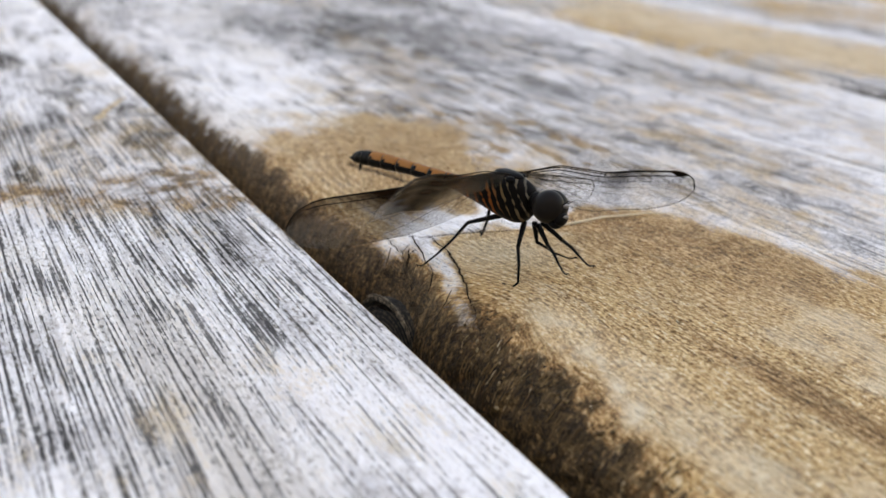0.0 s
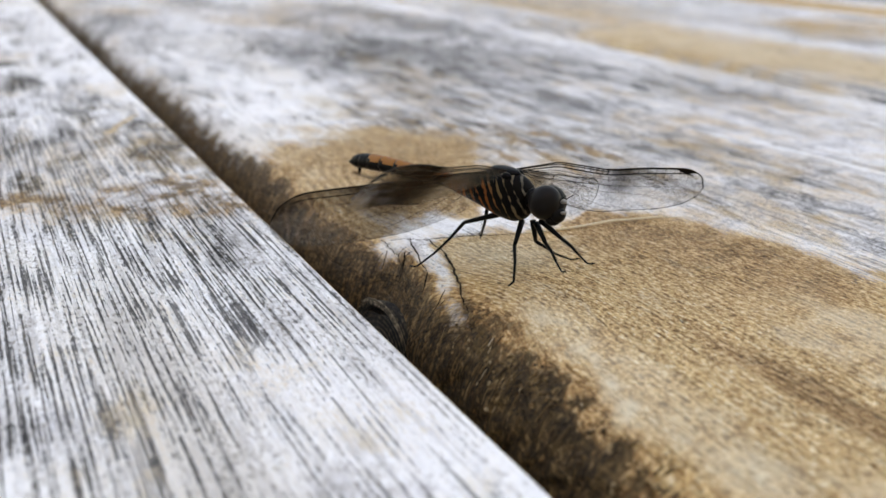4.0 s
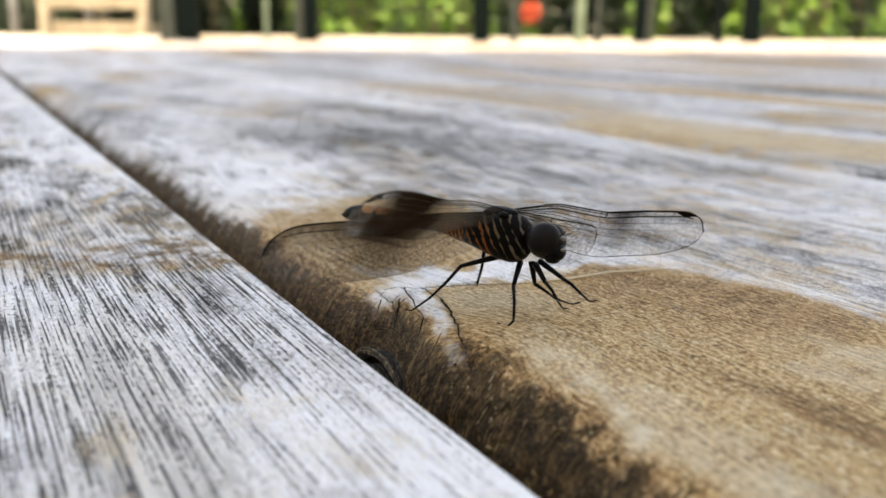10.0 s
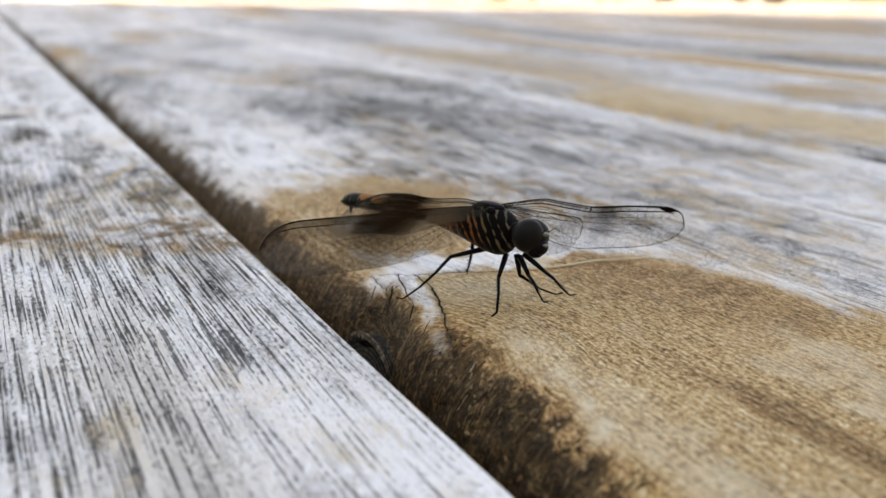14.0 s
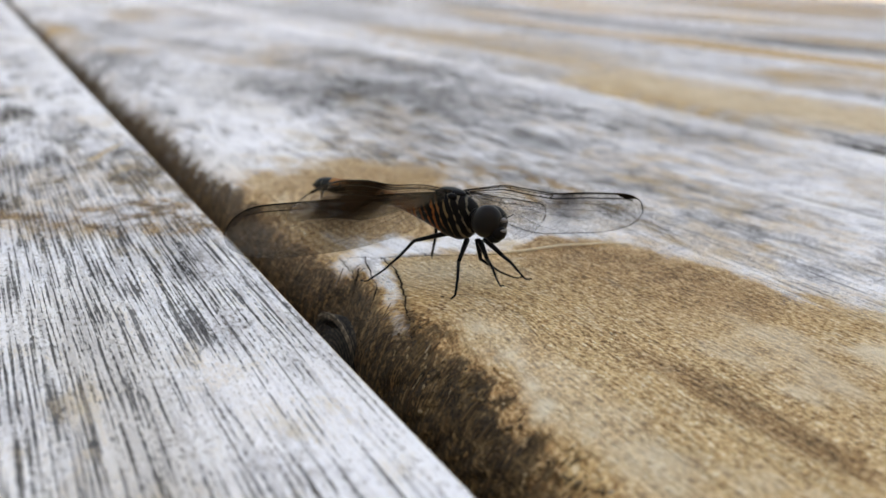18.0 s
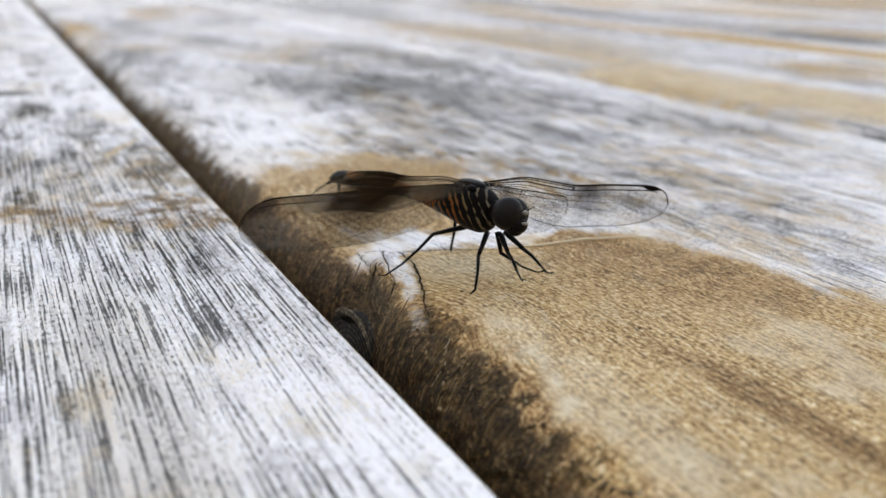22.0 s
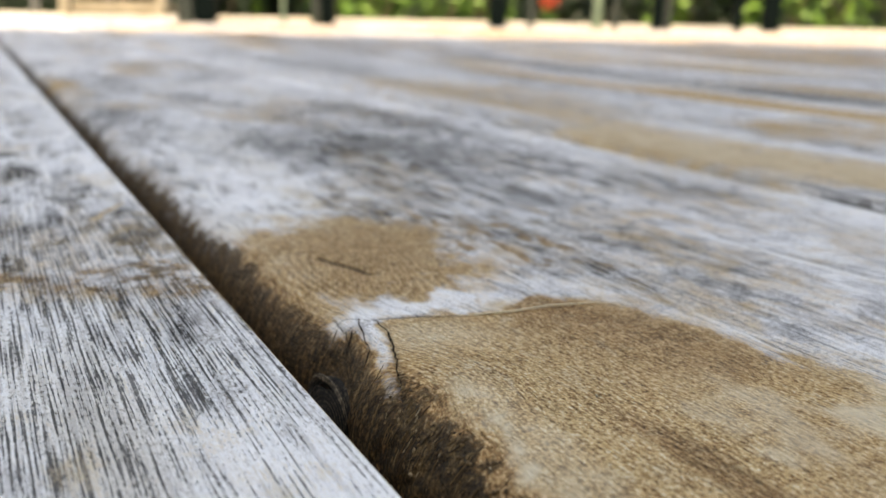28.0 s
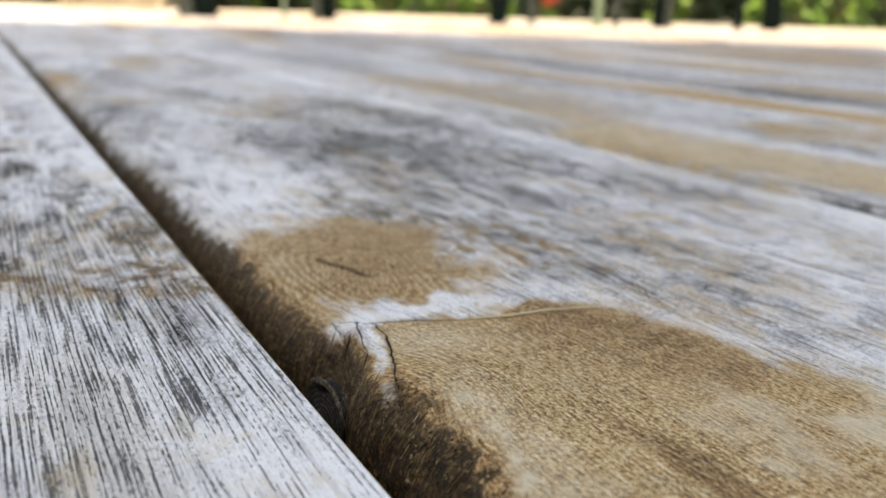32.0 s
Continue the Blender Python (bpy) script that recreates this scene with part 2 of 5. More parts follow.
    color = n.mix(n.ramp(n.math("ADD", n.math("MULTIPLY", tan, 1.4), dither), (0.15, 0.0), (0.90, 1.0)), skin, ridge)
    # damp brown edge, crumbling
    crumb = n.noise(n.scaled(grain, (1300, 620, 1300)), 1, 4, 0.7, 0.7)
    clod = n.noise(n.scaled(grain, (420, 230, 420)), 1, 4, 0.65, 0.5)
    streak = n.noise(n.scaled(grain, (260, 620, 200)), 1, 5, 0.72, 0.8)
    rot = n.math("ADD", n.math("ADD", n.math("MULTIPLY", crumb, 0.36), n.math("MULTIPLY", streak, 0.22)), n.math("MULTIPLY", clod, 0.42))
    rot = n.ramp(rot, (0.40, (0.004, 0.0025, 0.0015)), (0.48, (0.028, 0.016, 0.007)), (0.55, (0.11, 0.066, 0.029)), (0.62, (0.30, 0.205, 0.11)), (0.72, (0.56, 0.48, 0.37)))
    rot = n.mix(n.math("SUBTRACT", 1.0, fray), rot, n.ramp(n.math("ADD", n.math("MULTIPLY", streak, 0.5), n.math("MULTIPLY", crumb, 0.5)), (0.40, (0.009, 0.005, 0.003)), (0.50, (0.078, 0.045, 0.021)), (0.62, (0.27, 0.170, 0.085))))
    edge = n.ramp(n.math("ADD", brown, n.math("ADD", swing(crumb, 1.0), n.math("ADD", swing(clod, 1.2), swing(streak, 0.8)))), (0.44, 0.0), (0.86, 1.0))
    color = n.mix(edge, color, rot)
    color = n.mix(n.math("MULTIPLY", crack, 0.94), color, (0.018, 0.010, 0.006))
    n.link(color, n.bsdf.inputs["Base Color"])
    n.link(n.ramp(patch, (0.3, 0.8), (0.7, 0.6)), n.bsdf.inputs["Roughness"])
    n.bsdf.inputs["Specular IOR Level"].default_value = 0.22
    h = n.math("SUBTRACT", n.math("MULTIPLY", beads, 0.5), n.math("MULTIPLY", fissure, 0.5))
    h = n.math("ADD", h, n.math("MULTIPLY", rib, 0.5))
    h = n.math("ADD", h, n.math("MULTIPLY", n.math("ADD", crumb, streak), n.math("MULTIPLY", brown, 0.6)))
    n.bump(h, 1.0, 0.00035)
    return m


WOOD = weathered_wood()
# near-black green: the posts' shaded look is put into the paint colour
SHADED_PAINT = material("shaded_green_paint", (0.0022, 0.0050, 0.0052), 0.5)
SHADED_PAINT.node_tree.nodes["Principled BSDF"].inputs["Specular IOR Level"].default_value = 0.03
WALL_PAINT = material("wall_paint", (0.5, 0.47, 0.42), 0.8)


# ---- the deck: one plank beside another, about 0.15 m wide, a few millimetres apart ----
PITCH = 0.151


def plank_mesh(name, xs, zs, ys, feature, seed):
    """A plank from its profile (xs, zs) swept along ys. feature(x, y, s) gives the lift, the grain and the masks."""
    X, Y = np.meshgrid(xs, ys, indexing="ij")
    Z = np.repeat(np.array(zs)[:, None], len(ys), 1)
    got = feature(X, Y, Z)
    Z = Z + got["lift"]
    X = X + got.get("push", 0)
    co = np.stack([X, Y, Z], -1).reshape(-1, 3)
    a, b = len(xs), len(ys)
    idx = np.arange(a * b).reshape(a, b)
    quads = np.stack([idx[:-1, :-1], idx[1:, :-1], idx[1:, 1:], idx[:-1, 1:]], -1).reshape(-1, 4)
    me = bpy.data.meshes.new(name)
    me.vertices.add(len(co))
    me.vertices.foreach_set("co", co.astype(np.float32).ravel())
    me.loops.add(quads.size)
    me.loops.foreach_set("vertex_index", quads.ravel().astype(np.int32))
    me.polygons.add(len(quads))
    me.polygons.foreach_set("loop_start", np.arange(0, quads.size, 4, dtype=np.int32))
    me.update(calc_edges=True)
    grain = np.stack([got["across"] + seed * 0.37, got["along"] + seed * 0.53, got.get("deep", np.asarray(Z))], -1).reshape(-1, 3)
    at = me.attributes.new("grain", "FLOAT_VECTOR", "POINT")
    at.data.foreach_set("vector", grain.astype(np.float32).ravel())
    for key in ("tan", "brown", "black", "pale", "crack", "fray", "ring", "curl"):
        at = me.attributes.new(key, "FLOAT", "POINT")
        at.data.foreach_set("value", np.clip(np.broadcast_to(got.get(key, 0.0), X.shape), 0, 1).astype(np.float32).ravel())
    me.shade_smooth()
    me.materials.append(WOOD)
    return me


def profile(x0, x1, round_l, round_r, fine, depth=0.026, fine_to=None):
    """The cross section of a plank: wall, rounded edge, top, rounded edge, wall. Up to fine_to the stations lie twice as close."""
    xs, zs = [x0, x0], [-depth, -depth * 0.7]
    low = -round_l * 1.3
    near = fine / 2 if fine_to else fine
    k = max(3, int((depth * 0.7 + low) / (2 * near))) if fine_to else 1
    for i in range(k):
        xs.append(x0)
        zs.append(-depth * 0.7 + (low + depth * 0.7) * (i + 1) / k)
    k = max(4, int(1.7 * round_l / near))
    for i in range(1, k):
        a = math.pi / 2 * i / k
        xs.append(x0 + round_l * (1 - math.cos(a)))
        zs.append(low * (1 - math.sin(a)))
    stops = [(x0 + round_l, fine_to, near), (fine_to, x1 - round_r, fine)] if fine_to else [(x0 + round_l, x1 - round_r, fine)]
    for a, b, s in stops:
        m = max(4, int((b - a) / s))
        for i in range(m):
            xs.append(a + (b - a) * i / m)
            zs.append(0)
    k = max(4, int(round_r / fine))
    for i in range(k, -1, -1):
        a = math.pi / 2 * i / k
        xs.append(x1 - round_r * (1 - math.cos(a)))
        zs.append(-round_r * 1.3 * (1 - math.sin(a)))
    xs.append(x1)
    zs.append(-depth)
    return np.array(xs), np.array(zs)


def plank_end(x):
    """Where a plank runs under the edge of the terrace."""
    return (4.25 - max(x, -1.2) * 0.469) / 0.883


def spread(*runs):
    """Stations along a plank: runs of (from, to, step)."""
    out = []
    for a, b, s in runs:
        out += list(np.arange(a, b - 1e-9, s))
    return np.array(out + [runs[-1][1]])


def plain(seed):
    def feature(X, Y, Z):
        w = fbm(X * 40, Y * 6, seed)
        return {
            "lift": 0.0006 * fbm(X * 60, Y * 10, seed + 3),
            "across": X + 0.004 * fbm(Y * 5, X * 9, seed + 5),
            "along": Y,
            "tan": step(-0.15, 0.5, fbm(X * 16, Y * 3, seed + 9)) * 0.85,
            "brown": np.maximum(step(-0.001, -0.006, Z), 0.45 * step(0.15, 0.6, fbm(X * 30, Y * 4, seed + 17))),
            "fray": 1.0,
            "black": 0.48 + 0.7 * w,
            "pale": 0.7 * step(0.0, 0.6, fbm(X * 14, Y * 3, seed + 13)),
        }

    return feature


deck = empty("deck", Matrix(), "weathered grey and tan wooden decking with open joints", "deck", kind="structure")


def plank(name, me):
    ob = new("plank", me)
    ob.parent = deck
    return ob


def ell(X, Y, cx, cy, rx, ry, soft=0.25, turn=0.0, rough=0.0, seed=0):
    """A soft patch: 1 inside an ellipse with an uneven edge, 0 outside. Millimetres."""
    c, s = math.cos(turn), math.sin(turn)
    u, v = ((X - cx) * c + (Y - cy) * s) / rx, (-(X - cx) * s + (Y - cy) * c) / ry
    d = np.sqrt(u * u + v * v) + rough * fbm(X * 0.2, Y * 0.13, seed)
    return 1 - step(1 - soft, 1 + soft, d)


def along_line(X, Y, points, width, wobble=0.0, seed=0):
    """1 on a line through the points, 0 at its width. Millimetres."""
    best = np.full(X.shape, 1e9)
    XX = X + wobble * fbm(X * 0.5, Y * 0.5, seed)
    YY = Y + wobble * fbm(X * 0.5 + 40, Y * 0.5, seed + 1)
    for (ax, ay), (bx, by) in zip(points, points[1:]):
        dx, dy = bx - ax, by - ay
        t = np.clip(((XX - ax) * dx + (YY - ay) * dy) / (dx * dx + dy * dy), 0, 1)
        best = np.minimum(best, np.hypot(XX - ax - t * dx, YY - ay - t * dy))
    return 1 - step(0.35 * width, width, best)


def left_features(X, Y, Z):
    x, y = X * 1000, Y * 1000
    band = np.exp(-(((y - (113.0 - 0.55 * x) + 2.0 * fbm(x * 0.15, y * 0.1, 2)) / 7.0) ** 2)) * step(-75, -36, x)
    below = step(121, 110, y + 0.55 * x + 2.0 * fbm(x * 0.3, y * 0.2, 6))
    worn = step(0.0, 0.5, fbm(x * 0.06, y * 0.018, 12))
    dash = along_line(x, y, [(-34, 255.0), (-28.5, 256.6), (-24.0, 257.0)], 6.0, 0.5, 21)
    mark = along_line(x, y, [(-11.3, 166.5), (-7.5, 174), (-3.8, 179.8)], 1.1, 0.6, 5)
    blot = step(0.05, 0.45, fbm(x * 0.22, y * 0.10, 17))
    mottle = step(-0.25, 0.4, fbm(x * 0.42, y * 0.34, 19))
    damp = np.maximum(1.0 * ell(x, y, -7, 122, 12, 8, 0.6, 0, 1.2, 4), 0.85 * band) * (0.35 + 0.65 * mottle)
    soil = np.maximum(ell(x, y, -22.5, 224, 4.5, 13, 0.6, 0.1, 0.5, 22), np.maximum(0.8 * ell(x, y, -5.5, 152, 4, 8, 0.6, 0, 0.8, 23), 0.7 * ell(x, y, -13, 205, 5, 14, 0.7, 0, 0.8, 24)))
    return {
        "lift": 0.0003 * fbm(X * 70, Y * 12, 5),
        "across": X + 0.0006 * fbm(Y * 9, X * 14, 7),
        "along": Y,
        "tan": np.maximum(0.9 * step(-0.00004, -0.0005, Z), 0) + 0.55 * damp + 0.18 * ell(x, y, -18, 150, 26, 22, 0.6, 0, 0.9, 8) + 0.6 * mark + 0.12 * soil + 0.25 * step(0.2, 0.6, fbm(x * 0.05, y * 0.03, 14)) * step(110, 130, y) + 0.22 * step(0.1, 0.5, fbm(x * 0.16, y * 0.09, 20)) * step(80, 55, y),
        "brown": np.maximum(np.maximum(step(-0.0009, -0.003, Z), 0.8 * dash), 0.98 * damp * (1.1 - 0.4 * mottle)),
        "black": np.clip(0.27 + 0.42 * fbm(x * 0.09, y * 0.03, 3) + 0.29 * below * (0.26 + 0.74 * step(45, 108, y)) + 0.12 * band + 0.2 * damp + 0.2 * ell(x, y, -9, 82, 4, 12, 0.6, 0, 0.9, 15) + 0.1 * ell(x, y, -12, 107, 5, 8, 0.6, 0, 0.9, 16) + 0.45 * blot * step(118, 136, y) + 0.13 * step(122, 136, y) + 0.06 * step(124, 134, y) * step(200, 150, y) - 0.14 * step(150, 240, y) + 0.5 * soil, 0, 1),
        "pale": np.clip(0.40 + 0.5 * worn - 0.30 * step(120, 134, y) * step(230, 155, y) + 0.35 * step(-13, -4, x) * step(150, 200, y) - 0.5 * soil, 0, 1),
        "crack": 0.85 * dash,
        "fray": 1.0,
    }


def right_features(X, Y, Z):
    x, y = X * 1000, Y * 1000
    knot_a = ell(x, y, 25.5, 121, 18.5, 26, 0.85, -0.15, 0.6, 31)
    side = np.interp(y, [-60, 0, 30, 45, 57, 67, 77, 85, 92], [95, 80, 66, 60, 56.5, 54.5, 52, 47.5, 40])
    head = np.interp(x, [5, 20, 30, 36, 42, 48], [88.5, 88.6, 87.2, 88.4, 92.0, 92.5])
    inside = side - x + 3.8 * fbm(x * 0.10, y * 0.10, 32) + 2.6 * fbm(x * 0.5, y * 0.16, 33)
    spike = step(-6.0, 4.5, inside) * step(1.3, -1.3, y - head + 1.2 * fbm(x * 0.3, y * 0.3, 33)) * step(-60, 10, y)
    rim_toast = 0.50 * step(34, 3, inside) * step(44, 62, y) * (0.6 + 0.4 * step(-0.4, 0.4, fbm(x * 0.16, y * 0.08, 29)))
    white = np.clip(ell(x, y, 26.0, 93.2, 7.2, 4.4, 0.35, 0.1, 1.3, 37) + 0.55 * ell(x, y, 19.5, 91.4, 4.5, 2.4, 0.6, 0, 0.9, 35) + ell(x, y, 10.2, 76.5, 1.45, 16.0, 0.55, -0.25, 0.9, 39) * (0.35 + 0.65 * step(68, 77, y)) * (0.5 + 0.5 * step(-0.35, 0.2, fbm(x * 0.9, y * 0.25, 66))) + 0.85 * ell(x, y, 13.2, 90.5, 5, 4.2, 0.5, 0, 0.8, 38), 0, 1)
    ridge = ell(x, y, 14.5, 45, 3.4, 22, 0.6, -0.14, 0.6, 34)
    stripe = ell(x, y, 28.3, 38, 2.2, 16, 0.5, 0.08, 0.35, 36)
    tan = np.maximum(knot_a, spike)
    tan = tan * (1 - 0.96 * white)
    halo = 0.36 * step(-15, -1, inside) * step(-0.15, 0.35, fbm(x * 0.22, y * 0.07, 28)) * step(20, 50, y) * step(96, 88, y)
    smudge = 0.34 * step(0.0, 0.7, fbm(x * 0.05, y * 0.03, 41)) * step(40, 58, x) * (0.35 + 0.4 * step(170, 90, y))
    tan = np.maximum(tan, np.maximum(smudge, halo))
    tan = np.maximum(tan, 0.38 * step(0.0, 0.6, fbm(x * 0.03, y * 0.012, 61)) * step(90, 150, y) * (1 - white))
    tan = np.maximum(tan, 0.16 * ell(x, y, 62, 105, 26, 26, 0.6, 0.3, 0.7, 40))
    tan = np.maximum(tan, 0.36 * step(0.0, 0.5, fbm(x * 0.14, y * 0.035, 94)) * ell(x, y, 78, 112, 34, 36, 0.6, 0.2, 0.6, 93))
    tan = np.maximum(tan, 0.36 * step(0.05, 0.45, fbm(x * 0.12, y * 0.05, 95)) * ell(x, y, 76, 76, 26, 28, 0.5, 0, 0.5, 96))
    spots = step(0.05, 0.4, fbm(x * 0.30, y * 0.085, 67)) * step(128, 150, y) * step(330, 230, y)
    specks = ell(x, y, 50, 122, 15, 24, 0.7, 0.1, 0.7, 68) * step(-0.05, 0.35, fbm(x * 0.5, y * 0.16, 69))
    tan = np.maximum(tan, 0.5 * specks)
    tan = np.maximum(tan, 0.7 * ell(x, y, 13, 500, 9, 26, 0.5, 0, 0.5, 70))
    # ragged upper limit of the dark, damp edge
    bend = np.hypot((x - 22) / 1.0, (y - 114) / 2.4) + 0.9 * fbm(x * 0.16, y * 0.07, 64)
    curl = ell(x, y, 19, 108, 13, 22, 0.5, 0, 0.5, 65) * (1 - white) * step(3.0, 7.5, bend)
    limit = np.interp(y, [-60, 32, 40, 45, 52, 58, 64, 69, 75, 86, 100, 125, 150, 220, 400], [7.4, 7.4, 7.4, 8.2, 10.2, 10.8, 11.0, 9.8, 8.8, 9.6, 9.2, 9.6, 9.3, 8.4, 7.4])
    ragged = 0.3 + 0.7 * step(95, 72, y) + 0.35 * step(98, 112, y)
    brown = step(2.6, -2.8, x - limit + 2.6 * ragged * fbm(x * 0.22, y * 0.26, 43) + 1.0 * ragged * fbm(x * 1.3, y * 1.2, 44))
    brown = brown * (1 - 0.7 * white)
    tan = np.maximum(tan, 0.85 * step(6.5, 1.5, x - limit) * (1 - 0.8 * white) * step(160, 122, y))
    fibre = along_line(x, y, [(13.7, 89.4), (22.3, 88.3), (30, 86.2), (39, 85.2), (48, 84)], 0.55, 0.25, 50)
    crack_b = along_line(x, y, [(14.9, 89.4), (13.9, 83), (10.9, 74.4), (8.6, 67.5)], 0.5, 0.3, 52)
    crack_a = along_line(x, y, [(19.2, 123), (21.5, 117.5), (23.6, 110.8)], 0.75, 0.2, 54)
    crack_c = along_line(x, y, [(10.5, 94), (9.5, 88.5), (7.6, 84)], 0.4, 0.25, 56) + along_line(x, y, [(13.2, 92), (11.5, 86), (10.6, 82)], 0.35, 0.25, 57)
    strip = along_line(x, y, [(94.7, 110.5), (97.5, 90.9), (99.5, 73.4), (99.9, 64.7)], 1.6, 0.4, 91)
    under = along_line(x - 1.2, y + 1.5, [(94.7, 110.5), (97.5, 90.9), (99.5, 73.4), (99.9, 64.7)], 1.0, 0.6, 92) * (1 - strip)
    dot = ell(x, y, 27.9, 58.2, 0.3, 0.4, 0.4)
    cracks = np.clip(0.35 * fibre * step(28, 22, x) + 0.4 * crack_b + 0.95 * crack_a + 0.3 * crack_c + dot + 0.7 * under, 0, 1)
    # the grain leans over towards the knots
    w_a = np.exp(-(((x - 22) / 16) ** 2 + ((y - 112) / 16) ** 2))
    w_b = np.exp(-(((x - 10) / 13) ** 2 + ((y - 74) / 10) ** 2))
    across = x - 0.40 * (y - 112) * w_a + 0.55 * (y - 74) * w_b
    lump = 1.3 * np.exp(-(((x - 13) / 9) ** 2 + ((y - 79) / 15) ** 2)) + 0.8 * np.exp(-(((x - 16) / 8) ** 2 + ((y - 48) / 20) ** 2)) - 0.7 * np.exp(-(((x - 9) / 6) ** 2 + ((y - 100) / 7) ** 2))
    push = 1.5 * np.exp(-(((y - 84.5) / 10) ** 2)) * step(14, 6, x)
    crumbs = brown * (0.45 + 1.1 * step(76, 66, y)) * (0.24 * fbm(x * 0.7, y * 0.6 + Z * 600, 46) + 0.15 * fbm(x * 2.1, y * 1.7 + Z * 1900, 45))
    return {
        "lift": (lump + 0.30 * fbm(x * 0.06, y * 0.016, 45) - 0.7 * step(40, 120, x) + crumbs - 0.40 * cracks + 0.05 * fbm(across * 0.9, y * 0.06, 48) * tan) / 1000,
        "push": (push + 1.2 * crumbs) / 1000,
        "across": across / 1000 + 0.0016 * fbm(Y * 8, X * 12, 49),
        "along": 1.5 * Y,
        "tan": tan,
        "brown": np.maximum(np.maximum(np.maximum(brown, 0.36 * specks), 0.36 * knot_a * (1 - white)), np.maximum(0.46 * stripe, spike * np.maximum(rim_toast, 0.30 * (0.55 + 0.45 * step(-0.5, 0.5, fbm(x * 0.12, y * 0.09, 59))) * step(18, 40, x) * (0.6 + 0.6 * step(46, 74, y))))),
        "black": 0.22 + 0.32 * spots + 0.3 * specks + 0.05 * step(130, 190, y) + 0.5 * fbm(x * 0.05, y * 0.02, 51) - 0.4 * white + 0.28 * ell(x, y, 88, 235, 36, 120, 0.7, -0.25, 0.9, 63) + 0.05 * ell(x, y, 66, 74, 18, 22, 0.7, 0.2, 0.8, 58),
        "pale": spike * np.clip(0.5 * ell(x, y, 19, 80, 8, 6, 0.7, 0, 0.6, 99) + 0.95 * step(34, 54, x) * step(68, 48, y) * step(-0.3, 0.35, fbm(x * 0.16, y * 0.12, 98)) + 0.8 * np.exp(-(((x - limit - 3.5) / 2.5) ** 2)) * step(72, 56, y) * step(-0.2, 0.5, fbm(x * 0.35, y * 0.3, 97)) + 0.45 * ridge + 0.65 * step(0.0, 0.55, fbm(x * 0.14, y * 0.10, 30)) * step(66, 40, y), 0, 1) + strip + (1 - spike) * (1 - 0.85 * knot_a) * np.maximum(np.maximum(0.42 * white, 0.8 * ell(x, y, 26, 190, 15, 75, 0.6, -0.12, 0.8, 62)), np.maximum(0.6 * step(0.0, 0.7, fbm(x * 0.03, y * 0.011, 53)), 0.6 * step(124, 144, x))),
        "crack": cracks,
        "ring": 0.01 * bend / 1.3,
        "curl": curl,
        "fray": 1 - 0.75 * step(68, 76, y) * step(101, 93, y) - 0.6 * step(96, 104, y),
    }


def surface(P):
    """Points of the near plank's skin over (x, y) in metres: the rounded edge, the lumps and dents."""
    P = np.asarray(P, float)
    a = np.where(P[:, 0] < 0.0127, np.arccos(np.clip(1 - (P[:, 0] - 0.0052) / 0.0075, 0, 1)), math.pi / 2)
    z = -0.00975 * (1 - np.sin(a))
    f = right_features(P[:, 0], P[:, 1], z)
    return np.stack([P[:, 0] + f["push"], P[:, 1], z + f["lift"]], 1)


def splits():
    """Thin open checks in the wood: narrow dark slivers let into the skin."""
    rng = random.Random(12)
    lines = [
        ([(14.9, 89.2), (14.4, 86.5), (13.9, 83), (12.6, 79), (10.9, 74.4), (9.6, 70.5), (8.6, 67.5)], 0.17),
        ([(19.2, 123), (21.5, 117.5), (23.6, 110.8)], 0.36),
        ([(10.8, 92.2), (13.7, 89.6), (18, 89.0), (22.3, 88.5), (27, 87.2), (31, 86.4)], 0.13),
        ([(10.5, 94), (9.5, 88.5), (8.2, 84.8)], 0.09),
        ([(13.2, 91), (11.6, 87.5), (10.2, 83.5), (9.4, 80)], 0.11),
        ([(10.2, 87.4), (9.2, 86.2), (8.2, 85.3), (7.4, 84.8)], 0.15),
        ([(9.6, 80.5), (8.4, 79.2), (7.4, 78.6)], 0.11),
        ([(9.3, 90.6), (8.4, 89.8), (7.5, 89.3)], 0.10),
        ([(9.4, 75.5), (8.2, 74.9), (7.2, 74.8)], 0.09),
        ([(33, 86.6), (36, 86.4), (39, 85.9)], 0.12),
    ]
    for points, width in lines:
        P = []
        for (ax, ay), (bx, by) in zip(points, points[1:]):
            k = max(2, int(math.hypot(bx - ax, by - ay) / 0.5))
            P += [(ax + (bx - ax) * i / k, ay + (by - ay) * i / k) for i in range(k)]
        P.append(points[-1])
        P = [((x + 0.09 * math.sin(i * 0.7 + 3 * noise.noise((i * 0.4, x, 0.0))) + rng.uniform(-0.07, 0.07)) / 1000, y / 1000) for i, (x, y) in enumerate(P)]
        m = len(P) - 1
        bm = bmesh.new()
        tube(bm, [tuple(q) for q in surface(P)], [width / 1000 * (0.25 + 0.75 * math.sin(math.pi * min(1, 0.12 + i / m)) ** 0.7) * rng.uniform(0.7, 1.15) + 0.00002 for i in range(m + 1)], 6, squash=0.35)
        part("crack", bm, KNOT_WOOD, deck, "thin dark split in the wood")


